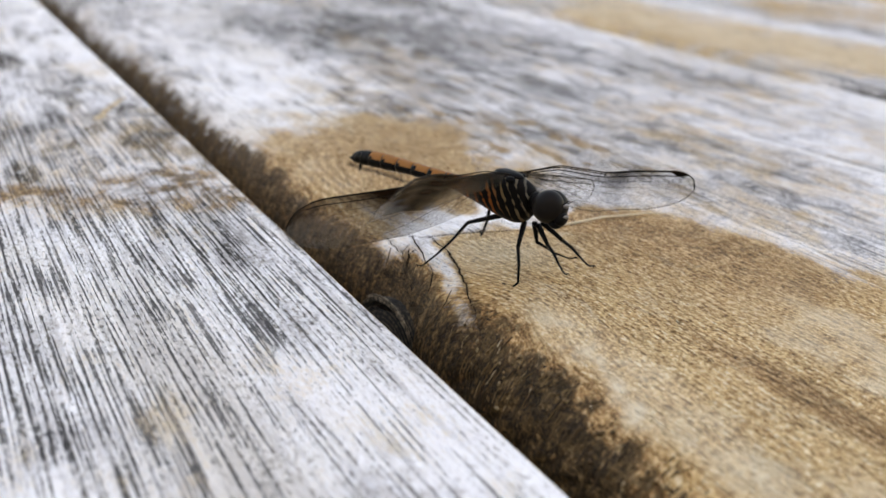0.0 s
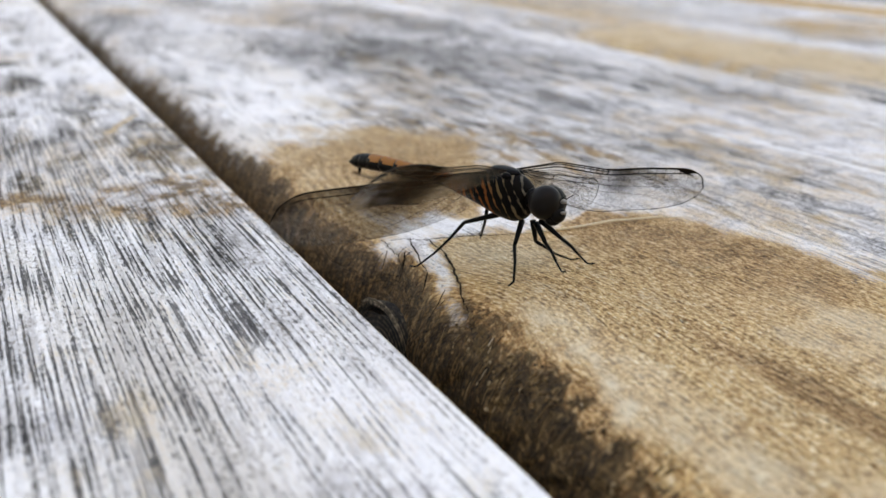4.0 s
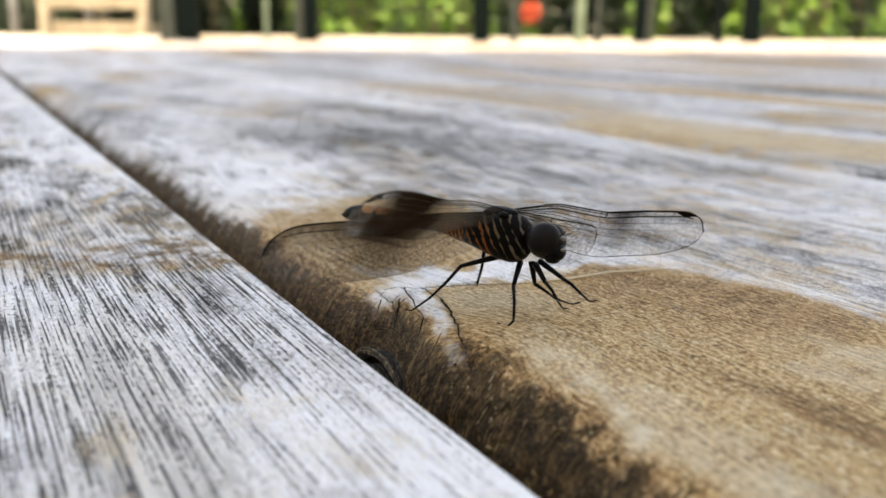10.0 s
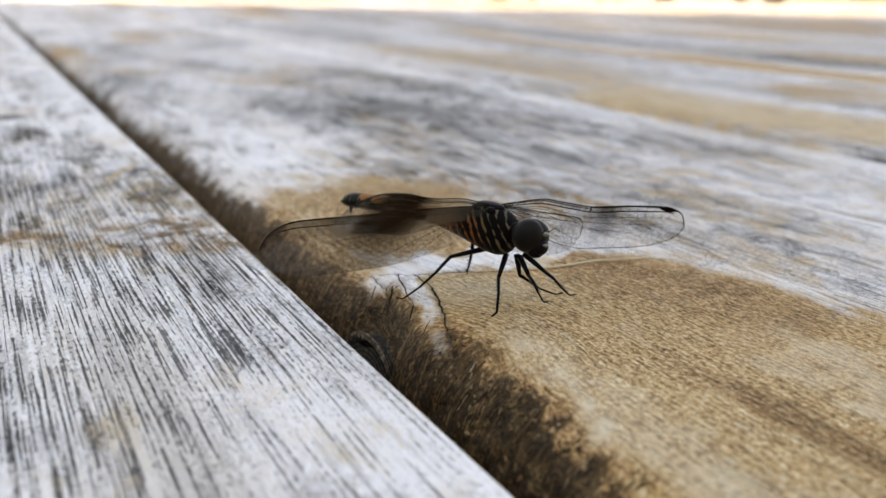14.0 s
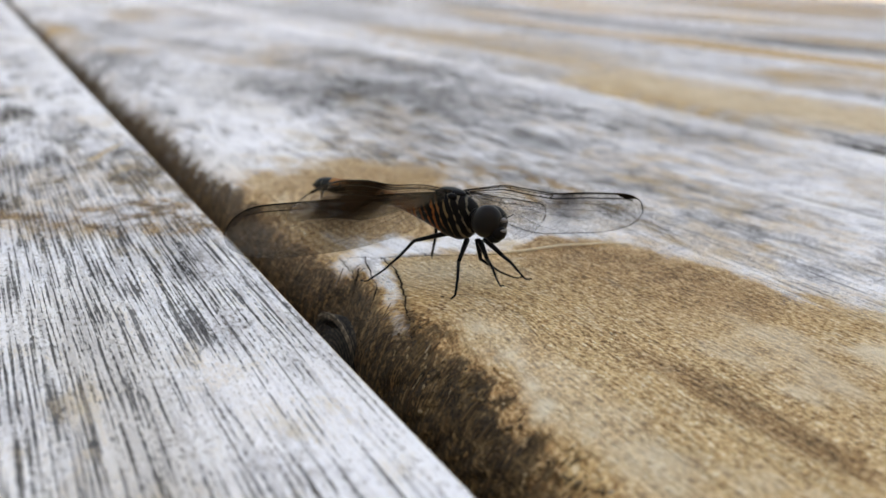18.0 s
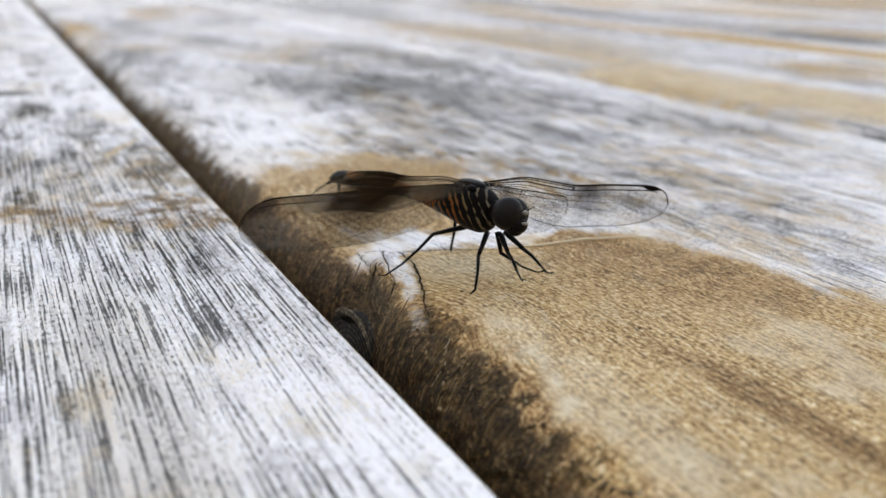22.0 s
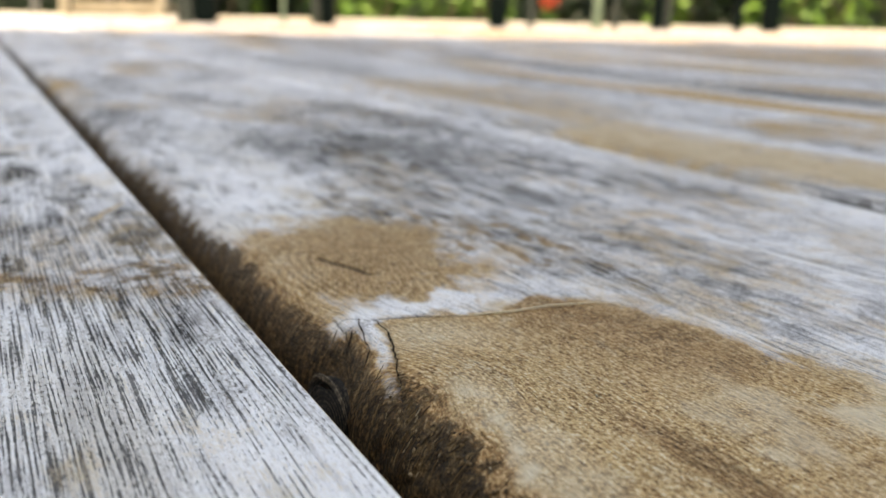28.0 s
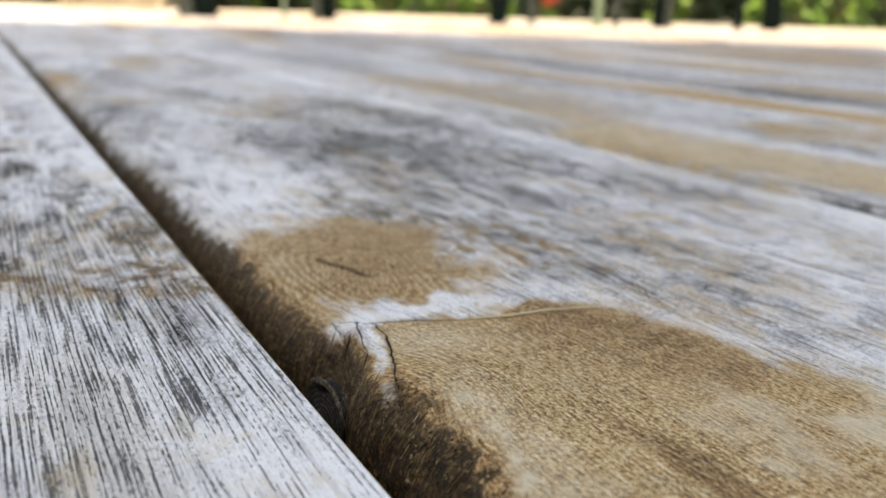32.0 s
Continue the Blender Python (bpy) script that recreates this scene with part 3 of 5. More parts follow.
def splinter():
    """A pale thread of wood lying along the crack between the two knots."""
    line = np.array([(27.5, 87.1), (29, 86.8), (31, 86.4), (34, 85.9), (37, 85.6), (40, 85.3), (43.5, 84.8), (48, 84.3), (51, 83.2)]) / 1000
    lift = right_features(line[:, 0], line[:, 1], np.zeros(len(line)))["lift"]
    bm = bmesh.new()
    high = (0.05, 0.12, 0.2, 0.3, 0.42, 0.5, 0.45, 0.3, 0.1)
    tube(bm, [(x, y, z + h * 0.0008) for (x, y), z, h in zip(line, lift, high)], [0.00005, 0.00010, 0.00013, 0.00015, 0.00015, 0.00014, 0.00013, 0.0001, 0.00004], 6)
    part("splinter", bm, SPLINTER, deck, "pale raised wood splinter")


def third_features(X, Y, Z):
    """The next plank: tan sapwood beside the joint, grey beyond."""
    x, y = X * 1000, Y * 1000
    g = plain(31)(X, Y, Z)
    lens = ell(x, y, 174, 180, 23, 84, 0.5, 0.08, 0.5, 81)
    stain = np.maximum(0.75 * ell(x, y, 255, 212, 34, 34, 0.6, 0.1, 0.8, 83), 0.5 * ell(x, y, 205, 390, 45, 90, 0.7, 0, 0.7, 82)) * (0.55 + 0.45 * step(-0.3, 0.3, fbm(x * 0.10, y * 0.03, 87)))
    g["tan"] = np.maximum(np.maximum(lens * (0.66 + 0.34 * step(-0.4, 0.4, fbm(x * 0.05, y * 0.02, 86))), stain), g["tan"] * 0.6)
    g["black"] = 0.8 * g["black"]
    g["pale"] = np.maximum(np.maximum(g["pale"], 0.25), 0.6 * lens) * (1 - 0.6 * stain)
    g["brown"] = np.maximum(0.25 * step(-0.002, -0.006, Z), 0.75 * along_line(x, y, [(283, 245), (281, 225)], 6, 2.0, 84))
    g["brown"] = np.maximum(g["brown"], 0.3 * stain)
    return g


def near_left():
    """The plank at the camera's side of the joint."""
    xs, zs = profile(-0.145, 0.0, 0.004, 0.0010, 0.0007)
    return plank_mesh("plank", xs, zs, spread((-1.8, -0.1, 0.05), (-0.1, 0.02, 0.002), (0.02, 0.2, 0.0008), (0.2, 0.28, 0.0014), (0.28, 0.5, 0.003), (0.5, 0.9, 0.01), (0.9, plank_end(0), 0.06)), left_features, 1)


def near_right():
    """The plank with the knots, on which the dragonfly sits."""
    xs, zs = profile(0.0052, PITCH - 0.001, 0.0075, 0.003, 0.00075, fine_to=0.062)
    return plank_mesh("plank", xs, zs, spread((-1.8, -0.1, 0.05), (-0.1, 0.02, 0.003), (0.02, 0.16, 0.0004), (0.16, 0.4, 0.002), (0.4, 0.9, 0.008), (0.9, plank_end(0.1), 0.06)), right_features, 2)


plank("plank", near_left())
plank("plank", near_right())
xs, zs = profile(0.0, 0.1495, 0.004, 0.003, 0.003)
for i in range(1, 29):
    far = spread((-1.8, 0.0, 0.06), (0.0, 0.9, 0.006 if i < 4 else 0.03), (0.9, plank_end(PITCH * (i + 1)), 0.06))
    plank("plank", plank_mesh("plank", xs + PITCH * i + 0.0004, zs + (0.0008 if i == 1 else 0.0), far, third_features if i == 1 else plain(20 + 7 * i), i))
for i in range(1, 8):
    plank("plank", plank_mesh("plank", xs - 0.145 - PITCH * i, zs, spread((-1.8, plank_end(-PITCH * i), 0.05)), plain(320 + 7 * i), 40 + i))


# the sawn knot in the wall of the joint: a dark sunken disc in a pale torn ring
def knot():
    turned = Matrix.Translation((0.0057, 0.0840, -0.0101)) @ Matrix.Rotation(radians(9), 4, "Y")
    bm = bmesh.new()
    tube(bm, [(0.0030, 0, 0), (0.0002, 0, 0), (-0.0001, 0, 0), (0.0003, 0, 0), (0.0001, 0, 0)], [0.0086, 0.0083, 0.0070, 0.0042, 0.0002], 36, squash=0.70)
    disc = part("knot", bm, KNOT_FACE, deck, "dark sawn branch knot")
    disc.matrix_world = turned
    bm = bmesh.new()
    rng = random.Random(4)
    for ring, (r, w) in enumerate(((0.0078, 0.00021), (0.0074, 0.00017), (0.0082, 0.00013))):
        arc = [(-0.0001 - 0.00005 * ring, math.cos(a) * (r + rng.uniform(-0.00022, 0.00016)), math.sin(a) * r * 0.70) for a in np.linspace(0.35 + 0.2 * ring, 2.6 - 0.15 * ring, 30)]
        tube(bm, arc, [0.00003 + w * math.sin(math.pi * i / 29) ** 0.6 * rng.uniform(0.5, 1.1) for i in range(30)], 7)
    part("knot_rim", bm, KNOT_RIM, disc, "pale split rim of the knot")


FIBRE = material("split_fibre", (0.2, 0.13, 0.06), 0.8)
fn = Nodes(FIBRE)
fn.link(fn.ramp(fn.tree.nodes.new("ShaderNodeNewGeometry").outputs["Random Per Island"], (0.0, (0.03, 0.016, 0.007)), (0.5, (0.085, 0.047, 0.019)), (0.8, (0.16, 0.10, 0.046)), (0.95, (0.27, 0.20, 0.12)), (1.0, (0.42, 0.36, 0.28))), fn.bsdf.inputs["Base Color"])


def fibres():
    """Torn fibres that lie over the damp rounded edge, too many to count."""
    rng = random.Random(3)
    bm = bmesh.new()
    starts = [(rng.uniform(0.0056, 0.0100), rng.uniform(0.02, 0.19), rng.uniform(-0.55, 0.35), rng.uniform(0.00012, 0.00042)) for k in range(600)]
    n = 4
    skin = surface([(x + r * i, y + l * r * i) for x, y, l, r in starts for i in range(n)]).reshape(-1, n, 3)
    for (x, y, l, r), line in zip(starts, skin):
        near = y < 0.072
        if (0.072 < y < 0.1 and rng.random() < 0.7) or (not near and rng.random() < 0.8) or (x > 0.0082 and rng.random() < 0.6):
            continue
        w = rng.uniform(0.00003, 0.00010 if near else 0.00006)
        out = rng.uniform(0.00002, 0.00022 if near else 0.00009)
        tube(bm, [(p[0] - out * 0.6 * i / n, p[1], p[2] + out * i / n) for i, p in enumerate(line)], [w, w, w * 0.8, w * 0.3], 4, cap=False)
    tagged(part("wood_fibre", bm, FIBRE, deck), kind="stuff")


def hairs():
    """Long dark threads that curl over the edge above the sawn knot."""
    rng = random.Random(8)
    bm = bmesh.new()
    for k in range(4):
        y = rng.gauss(89.5, 3.8)
        x = rng.uniform(8.2, 12.6)
        n = 8
        turn, bend = rng.uniform(-0.5, 0.35), rng.uniform(0.02, 0.20)
        path = []
        reach = rng.uniform(0.35, 0.75)
        for i in range(n):
            path.append((x / 1000, y / 1000))
            x -= math.cos(turn) * reach
            y -= math.sin(turn) * reach
            turn += bend
        P = np.array(path)
        a = np.arccos(np.clip(1 - (P[:, 0] - 0.0052) / 0.0075, 0, 1))
        f = right_features(P[:, 0], P[:, 1], -0.00975 * (1 - np.sin(a)))
        line = [(px + dx, py, -0.00975 * (1 - math.sin(t)) + z + 0.00012 + 0.0003 * math.sin(math.pi * i / (n - 1)) * rng.random()) for i, ((px, py), t, z, dx) in enumerate(zip(path, a, f["lift"], f["push"]))]
        w = rng.uniform(0.000025, 0.00006)
        tube(bm, line, [w * (1 - 0.6 * i / (n - 1)) for i in range(n)], 4, cap=False)
    for k in range(14):
        size, start = rng.uniform(1.12, 1.5), rng.uniform(0.4, 2.0)
        line = []
        for a in np.linspace(start, start + rng.uniform(0.4, 1.0), 9):
            py, pz = 84.5 + 6.6 * size * math.cos(a), min(-9.2 + 4.7 * size * math.sin(a), -0.3)
            t = math.asin(max(0.0, 1 + pz / 9.75))
            px = 5.2 + 7.5 * (1 - math.cos(t))
            f = right_features(np.array([px / 1000]), np.array([py / 1000]), np.array([pz / 1000]))
            line.append((px / 1000 + f["push"][0] - 0.00004, py / 1000, pz / 1000 + f["lift"][0] + 0.00004))
        w = rng.uniform(0.00002, 0.00004)
        tube(bm, line, [w * math.sin(math.pi * (0.08 + 0.84 * i / 8)) for i in range(9)], 4, cap=False)
    tagged(part("wood_fibre", bm, KNOT_WOOD, deck), kind="stuff")


KNOT_WOOD = material("knot_wood", (0.016, 0.010, 0.006), 0.9)
kw = Nodes(KNOT_WOOD)
kw.bsdf.inputs["Specular IOR Level"].default_value = 0.03
kp = kw.noise(kw.scaled(kw.tree.nodes.new("ShaderNodeTexCoord").outputs["Object"], (900, 900, 900)), 1, 5, 0.7)
kw.link(kw.ramp(kp, (0.4, (0.006, 0.003, 0.002)), (0.6, (0.060, 0.042, 0.028))), kw.bsdf.inputs["Base Color"])
kw.bump(kp, 0.8, 0.0004)
def crumbs():
    """Loose crumbs and thick torn strands on the damp edge nearest the eye, too many to count."""
    rng = random.Random(21)
    bm = bmesh.new()
    for k in range(220):
        y = rng.uniform(0.026, 0.070)
        P = surface([(rng.uniform(0.0060, 0.0098), y)])[0]
        if noise.noise(Vector(P) * 260) < -0.05:
            continue
        size = rng.uniform(0.00010, 0.00032)
        r = bmesh.ops.create_icosphere(bm, subdivisions=1, radius=size)
        turn = Euler((rng.uniform(0, 3), rng.uniform(0, 3), rng.uniform(0, 3))).to_matrix()
        sx = rng.uniform(0.6, 1.7)
        for v in r["verts"]:
            q = v.co * (1 + 0.45 * noise.noise(v.co * 4000 + Vector((k, 0, 0))))
            v.co = turn @ Vector((q.x * sx, q.y, q.z * 0.7)) + Vector(P)
    for k in range(110):
        y = rng.uniform(0.024, 0.070)
        x = rng.uniform(0.0056, 0.0088)
        if noise.noise((x * 420, y * 420, 7.0)) < -0.1:
            continue
        n = 5
        lean = rng.uniform(-0.7, 0.5)
        reach = rng.uniform(0.00012, 0.00034)
        line = surface([(x + reach * i, y + lean * reach * i) for i in range(n)])
        w = rng.uniform(0.00005, 0.00012)
        out = rng.uniform(0.00004, 0.00022)
        tube(bm, [(p[0] - out * 0.5 * i / n, p[1], p[2] + out * (0.2 + i / n)) for i, p in enumerate(line)], [w, w, w * 0.9, w * 0.7, w * 0.3], 5, cap=False)
    tagged(part("wood_crumb", bm, FIBRE, deck), kind="stuff")


KNOT_FACE = material("knot_face_wood", (0.05, 0.04, 0.03), 0.9)
kf = Nodes(KNOT_FACE)
kc = kf.tree.nodes.new("ShaderNodeTexCoord").outputs["Object"]
kv = kf.tree.nodes.new("ShaderNodeVectorMath")
kv.operation = "LENGTH"
kf.link(kf.scaled(kc, (0, 1, 1.43)), kv.inputs[0])
kl = kv.outputs["Value"]
kg = kf.math("ADD", kf.math("MULTIPLY", kf.math("SINE", kf.math("MULTIPLY", kl, 7200.0)), 0.10), kf.noise(kf.scaled(kc, (1300, 1300, 1300)), 1, 5, 0.7))
kf.link(kf.ramp(kg, (0.40, (0.005, 0.0035, 0.0025)), (0.54, (0.022, 0.016, 0.011)), (0.70, (0.09, 0.073, 0.056))), kf.bsdf.inputs["Base Color"])
kf.bump(kg, 0.8, 0.0004)
KNOT_RIM = material("knot_rim_wood", (0.2, 0.16, 0.12), 0.9)
kr = Nodes(KNOT_RIM)
kr.link(kr.ramp(kr.noise(kr.scaled(kr.tree.nodes.new("ShaderNodeTexCoord").outputs["Object"], (1600, 1600, 1600)), 1, 4, 0.7), (0.40, (0.02, 0.014, 0.010)), (0.55, (0.15, 0.12, 0.088)), (0.68, (0.32, 0.27, 0.21))), kr.bsdf.inputs["Base Color"])
SPLINTER = material("splinter_wood", (0.72, 0.62, 0.46), 0.7)
knot()
fibres()
hairs()
crumbs()
splits()
splinter()

# ---- unseen wall added behind the camera, to cast the shade on the near deck ----
TURN = Matrix.Rotation(radians(-28), 4, "Z")
bm = bmesh.new()
box(bm, -9, -2.6, -0.3, 9, -2.2, 4.50)
wall = part("shade_wall", bm, WALL_PAINT, None, smooth=False)
wall.matrix_world = TURN
tagged(wall, "unseen plain beige wall added to shade the near deck", "wall", kind="structure")

# ---- ground, terrace and what stands beyond the deck ----
def patchy(name, dark, light, scale, rough=0.85):
    m = material(name, light, rough)
    n = Nodes(m)
    pos = n.tree.nodes.new("ShaderNodeTexCoord").outputs["Object"]
    f = n.noise(n.scaled(pos, (scale, scale, scale)), 1, 5, 0.6)
    n.link(n.mix(n.ramp(f, (0.35, 0.0), (0.65, 1.0)), dark, light), n.bsdf.inputs["Base Color"])
    n.bump(f, 0.4, 0.004)
    return m


def leafy(name, dark, light):
    """Leaves: each one its own shade, a little light shining through."""
    m = material(name, light, 0.5)
    n = Nodes(m)
    shade = n.tree.nodes.new("ShaderNodeNewGeometry").outputs["Random Per Island"]
    n.link(n.mix(shade, dark, light), n.bsdf.inputs["Base Color"])
    n.bsdf.inputs["Transmission Weight"].default_value = 0.0
    return m


GRASS = patchy("grass", (0.05, 0.10, 0.02), (0.13, 0.20, 0.04), 3.0)
STONE = patchy("pale_paving", (0.44, 0.41, 0.33), (0.62, 0.58, 0.48), 9.0)
TIMBER = patchy("pale_timber", (0.16, 0.14, 0.105), (0.29, 0.26, 0.21), 25.0)
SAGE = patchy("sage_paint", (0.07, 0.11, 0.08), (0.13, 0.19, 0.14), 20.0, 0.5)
# sage again, with shade put into the colour
SHADED_SAGE = patchy("shaded_sage_paint", (0.006, 0.013, 0.012), (0.013, 0.024, 0.021), 20.0, 0.7)
BLUE_GREY = patchy("blue_grey_paint", (0.12, 0.135, 0.16), (0.22, 0.24, 0.27), 20.0, 0.5)
TWIG = patchy("twig_bark", (0.05, 0.035, 0.025), (0.12, 0.09, 0.06), 40.0)
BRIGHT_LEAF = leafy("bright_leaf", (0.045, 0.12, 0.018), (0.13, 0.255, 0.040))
# near-black green: the deep shade among the leaves is put into their colour
SHADED_LEAF = leafy("shaded_leaf", (0.001, 0.005, 0.0025), (0.009, 0.026, 0.010))
BLOOM = leafy("red_bloom", (0.45, 0.05, 0.03), (0.75, 0.16, 0.08))

bm = bmesh.new()
bmesh.ops.create_grid(bm, x_segments=40, y_segments=40, size=600)
ground = part("ground", bm, GRASS)
ground.location = (0, 0, -0.32)
tagged(ground, "mown green lawn reaching to the horizon", "lawn", kind="structure")


def beyond(side, ahead, z=0.0, turn=0.0):
    """A pose beyond the deck: metres to the side and ahead of the camera's stand, facing it."""
    p = ASIDE * side + AHEAD * ahead
    return Matrix.Translation((p.x, p.y, z)) @ Matrix.Rotation(radians(-28 + turn), 4, "Z")


STEP_Z = 0.004
bm = bmesh.new()
box(bm, -7, 0, -0.32, 7, 1.17, STEP_Z, 0.003)
terrace = part("pavement", bm, STONE, None, smooth=False)
terrace.matrix_world = beyond(0, 4.08)
tagged(terrace, "sunlit pale paved terrace level with the deck", "terrace", kind="structure")

# railing of painted posts on round-edged feet, running away to one side
def rail_at(side):
    """A pose on the railing's line, which draws away from the deck's end."""
    return beyond(side, 2.62 + (side + 0.78) * 0.40, 0.0)


railing = empty("railing", Matrix(), "green painted metal railing on the sunlit deck, shade put into its paint", "railing")
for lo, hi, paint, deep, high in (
    (-0.797, -0.754, SHADED_SAGE, 0.03, 0.8), (-0.754, -0.691, SHADED_PAINT, 0.05, 0.8), (-0.516, -0.503, SAGE, 0.012, 0.8), (-0.429, -0.402, SHADED_SAGE, 0.03, 0.8), (-0.402, -0.360, SHADED_PAINT, 0.045, 0.8),
    (0.128, 0.186, SHADED_PAINT, 0.05, 0.8), (0.262, 0.283, SHADED_SAGE, 0.02, 0.8), (0.497, 0.529, SAGE, 0.03, 0.8), (0.572, 0.592, SHADED_SAGE, 0.02, 0.8),
    (0.725, 0.766, SHADED_PAINT, 0.04, 0.8), (0.775, 0.798, SHADED_SAGE, 0.02, 0.8), (1.062, 1.092, SHADED_PAINT, 0.03, 0.8), (1.189, 1.254, SHADED_PAINT, 0.05, 0.8),
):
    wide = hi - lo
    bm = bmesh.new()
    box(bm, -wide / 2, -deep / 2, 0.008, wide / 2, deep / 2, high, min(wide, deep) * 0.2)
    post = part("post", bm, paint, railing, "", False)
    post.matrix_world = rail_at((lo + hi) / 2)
    bm = bmesh.new()
    tube(bm, [(0, 0, 0.0), (0, 0, 0.006), (0, 0, 0.011)], [wide * 0.62, wide * 0.62, wide * 0.5], 14)
    part("foot_plate", bm, paint, post, "", False)
bm = bmesh.new()
ends = [rail_at(q).translation for q in (-0.82, 1.28)]
tube(bm, [p + Vector((0, 0, 0.82)) for p in ends], 0.025, 10)
part("top_rail", bm, SHADED_PAINT, railing, "", False)

# picnic table: splayed timber legs with a stretcher between, planked top
table = empty("picnic_table", beyond(-1.62, 4.75, STEP_Z), "pale timber picnic table with splayed legs", "table")
for x in (-0.24, 0.24):
    for s in (-1, 1):
        bm = bmesh.new()
        box(bm, -0.02, -0.045, 0.0, 0.02, 0.045, 0.74, 0.004)
        for v in bm.verts:
            v.co.x += x + (0.10 if x < 0 else 0.0) * (0.3 - v.co.z) * 0.8
            v.co.y += s * (0.42 - v.co.z * 0.35)
        part("leg", bm, TIMBER, table, "", False)
for y in (-0.38, 0.3):
    bm = bmesh.new()
    box(bm, -0.26, y, 0.012, 0.26, y + 0.03, 0.062, 0.004)
    part("stretcher", bm, TIMBER, table, "", False)
bm = bmesh.new()
box(bm, -0.26, -0.40, 0.125, 0.26, -0.37, 0.18, 0.004)
part("brace", bm, TIMBER, table, "", False)
for k in range(6):
    bm = bmesh.new()
    box(bm, -0.75, -0.42 + 0.14 * k, 0.74, 0.75, -0.29 + 0.14 * k, 0.775, 0.004)
    part("board", bm, TIMBER, table, "", False)
for x, y in ((-0.42, -0.3), (-0.045, -0.34)):
    bm = bmesh.new()
    tube(bm, [(x, y, 0), (x + 0.01, y, 0.43)], 0.021, 10)
    part("tube_leg", bm, BLUE_GREY, table, "blue-grey painted metal leg")


def foliage(rng, count, spread_by, low, high, size):
    """Pointed leaves at random places and turns in a rounded clump."""
    bm = bmesh.new()
    made = 0
    while made < count:
        p = Vector((rng.uniform(-1, 1), rng.uniform(-1, 1), rng.uniform(-1, 1)))
        if not 0.25 < p.length < 1.0 + 0.25 * noise.noise(p * 2.3):
            continue
        c = Vector((p.x * spread_by[0], p.y * spread_by[1], (low + high) / 2 + p.z * (high - low) / 2))
        turn = Euler((rng.uniform(-0.9, 0.9), rng.uniform(-0.9, 0.9), rng.uniform(0, math.tau))).to_matrix()
        s = size * rng.uniform(0.6, 1.3)
        pts = [turn @ Vector(q) * s + c for q in ((0, -0.5, 0), (0.28, 0, 0.06), (0, 0.55, -0.04), (-0.28, 0, 0.06))]
        v = [bm.verts.new(q) for q in pts]
        bm.faces.new((v[0], v[1], v[2]))
        bm.faces.new((v[0], v[2], v[3]))
        made += 1
    return bm


def shrub(side, ahead, wide, high, leaf, seed, label, count=420, size=0.07):
    rng = random.Random(seed)
    high += 0.32
    ob = empty("shrub", beyond(side, ahead, -0.32), label, "shrub", "shrubs beyond the railing")
    bm = bmesh.new()
    for k in range(6):
        a = rng.uniform(0, math.tau)
        tip = Vector((math.cos(a) * wide * 0.6, math.sin(a) * wide * 0.5, high * rng.uniform(0.6, 0.9)))
        tube(bm, [(0.02 * math.cos(a), 0.02 * math.sin(a), 0), tip * 0.5 + Vector((0, 0, 0.05)), tip], [0.014, 0.009, 0.004], 6)
    part("stem", bm, TWIG, ob)
    part("crown", foliage(rng, count, (wide, wide * 0.8), 0.01, high, size), leaf, ob, "", False)


YELLOW_GREEN, SHADED_SHRUB = "sunlit shrub with bright yellow-green leaves", "leafy shrub with deep shade put into its dark green leaves"
for k, (s, a, w, h) in enumerate(((-1.24, 6.2, 0.10, 0.8), (-0.78, 5.8, 0.22, 0.5), (-0.45, 6.1, 0.20, 0.6), (-0.05, 5.7, 0.26, 0.5), (0.22, 6.0, 0.22, 0.55), (1.42, 5.9, 0.14, 0.7), (2.15, 5.7, 0.26, 0.65), (2.55, 5.9, 0.22, 0.7), (2.95, 5.4, 0.32, 0.5))):
    shrub(s, a, w, h, BRIGHT_LEAF, 100 + k, YELLOW_GREEN)
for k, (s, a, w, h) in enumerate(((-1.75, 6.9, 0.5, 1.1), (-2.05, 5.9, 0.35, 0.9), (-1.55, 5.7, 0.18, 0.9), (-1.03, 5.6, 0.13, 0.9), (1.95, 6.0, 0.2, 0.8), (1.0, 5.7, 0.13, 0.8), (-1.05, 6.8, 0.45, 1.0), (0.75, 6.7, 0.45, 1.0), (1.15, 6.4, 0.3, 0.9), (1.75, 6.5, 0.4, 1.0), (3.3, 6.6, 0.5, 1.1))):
    shrub(s, a, w, h, SHADED_LEAF, 200 + k, SHADED_SHRUB, 700, 0.09)
flower = empty("flower_clump", beyond(0.625, 5.6, -0.32), "clump of coral red flowers among leaves", "flowers")
rng = random.Random(5)
bm = foliage(rng, 240, (0.08, 0.06), 0.01, 0.42, 0.05)
part("leaves", bm, BRIGHT_LEAF, flower, "", False)
bm = foliage(rng, 130, (0.062, 0.06), 0.40, 0.54, 0.04)
part("blossom", bm, BLOOM, flower, "coral red petals", False)

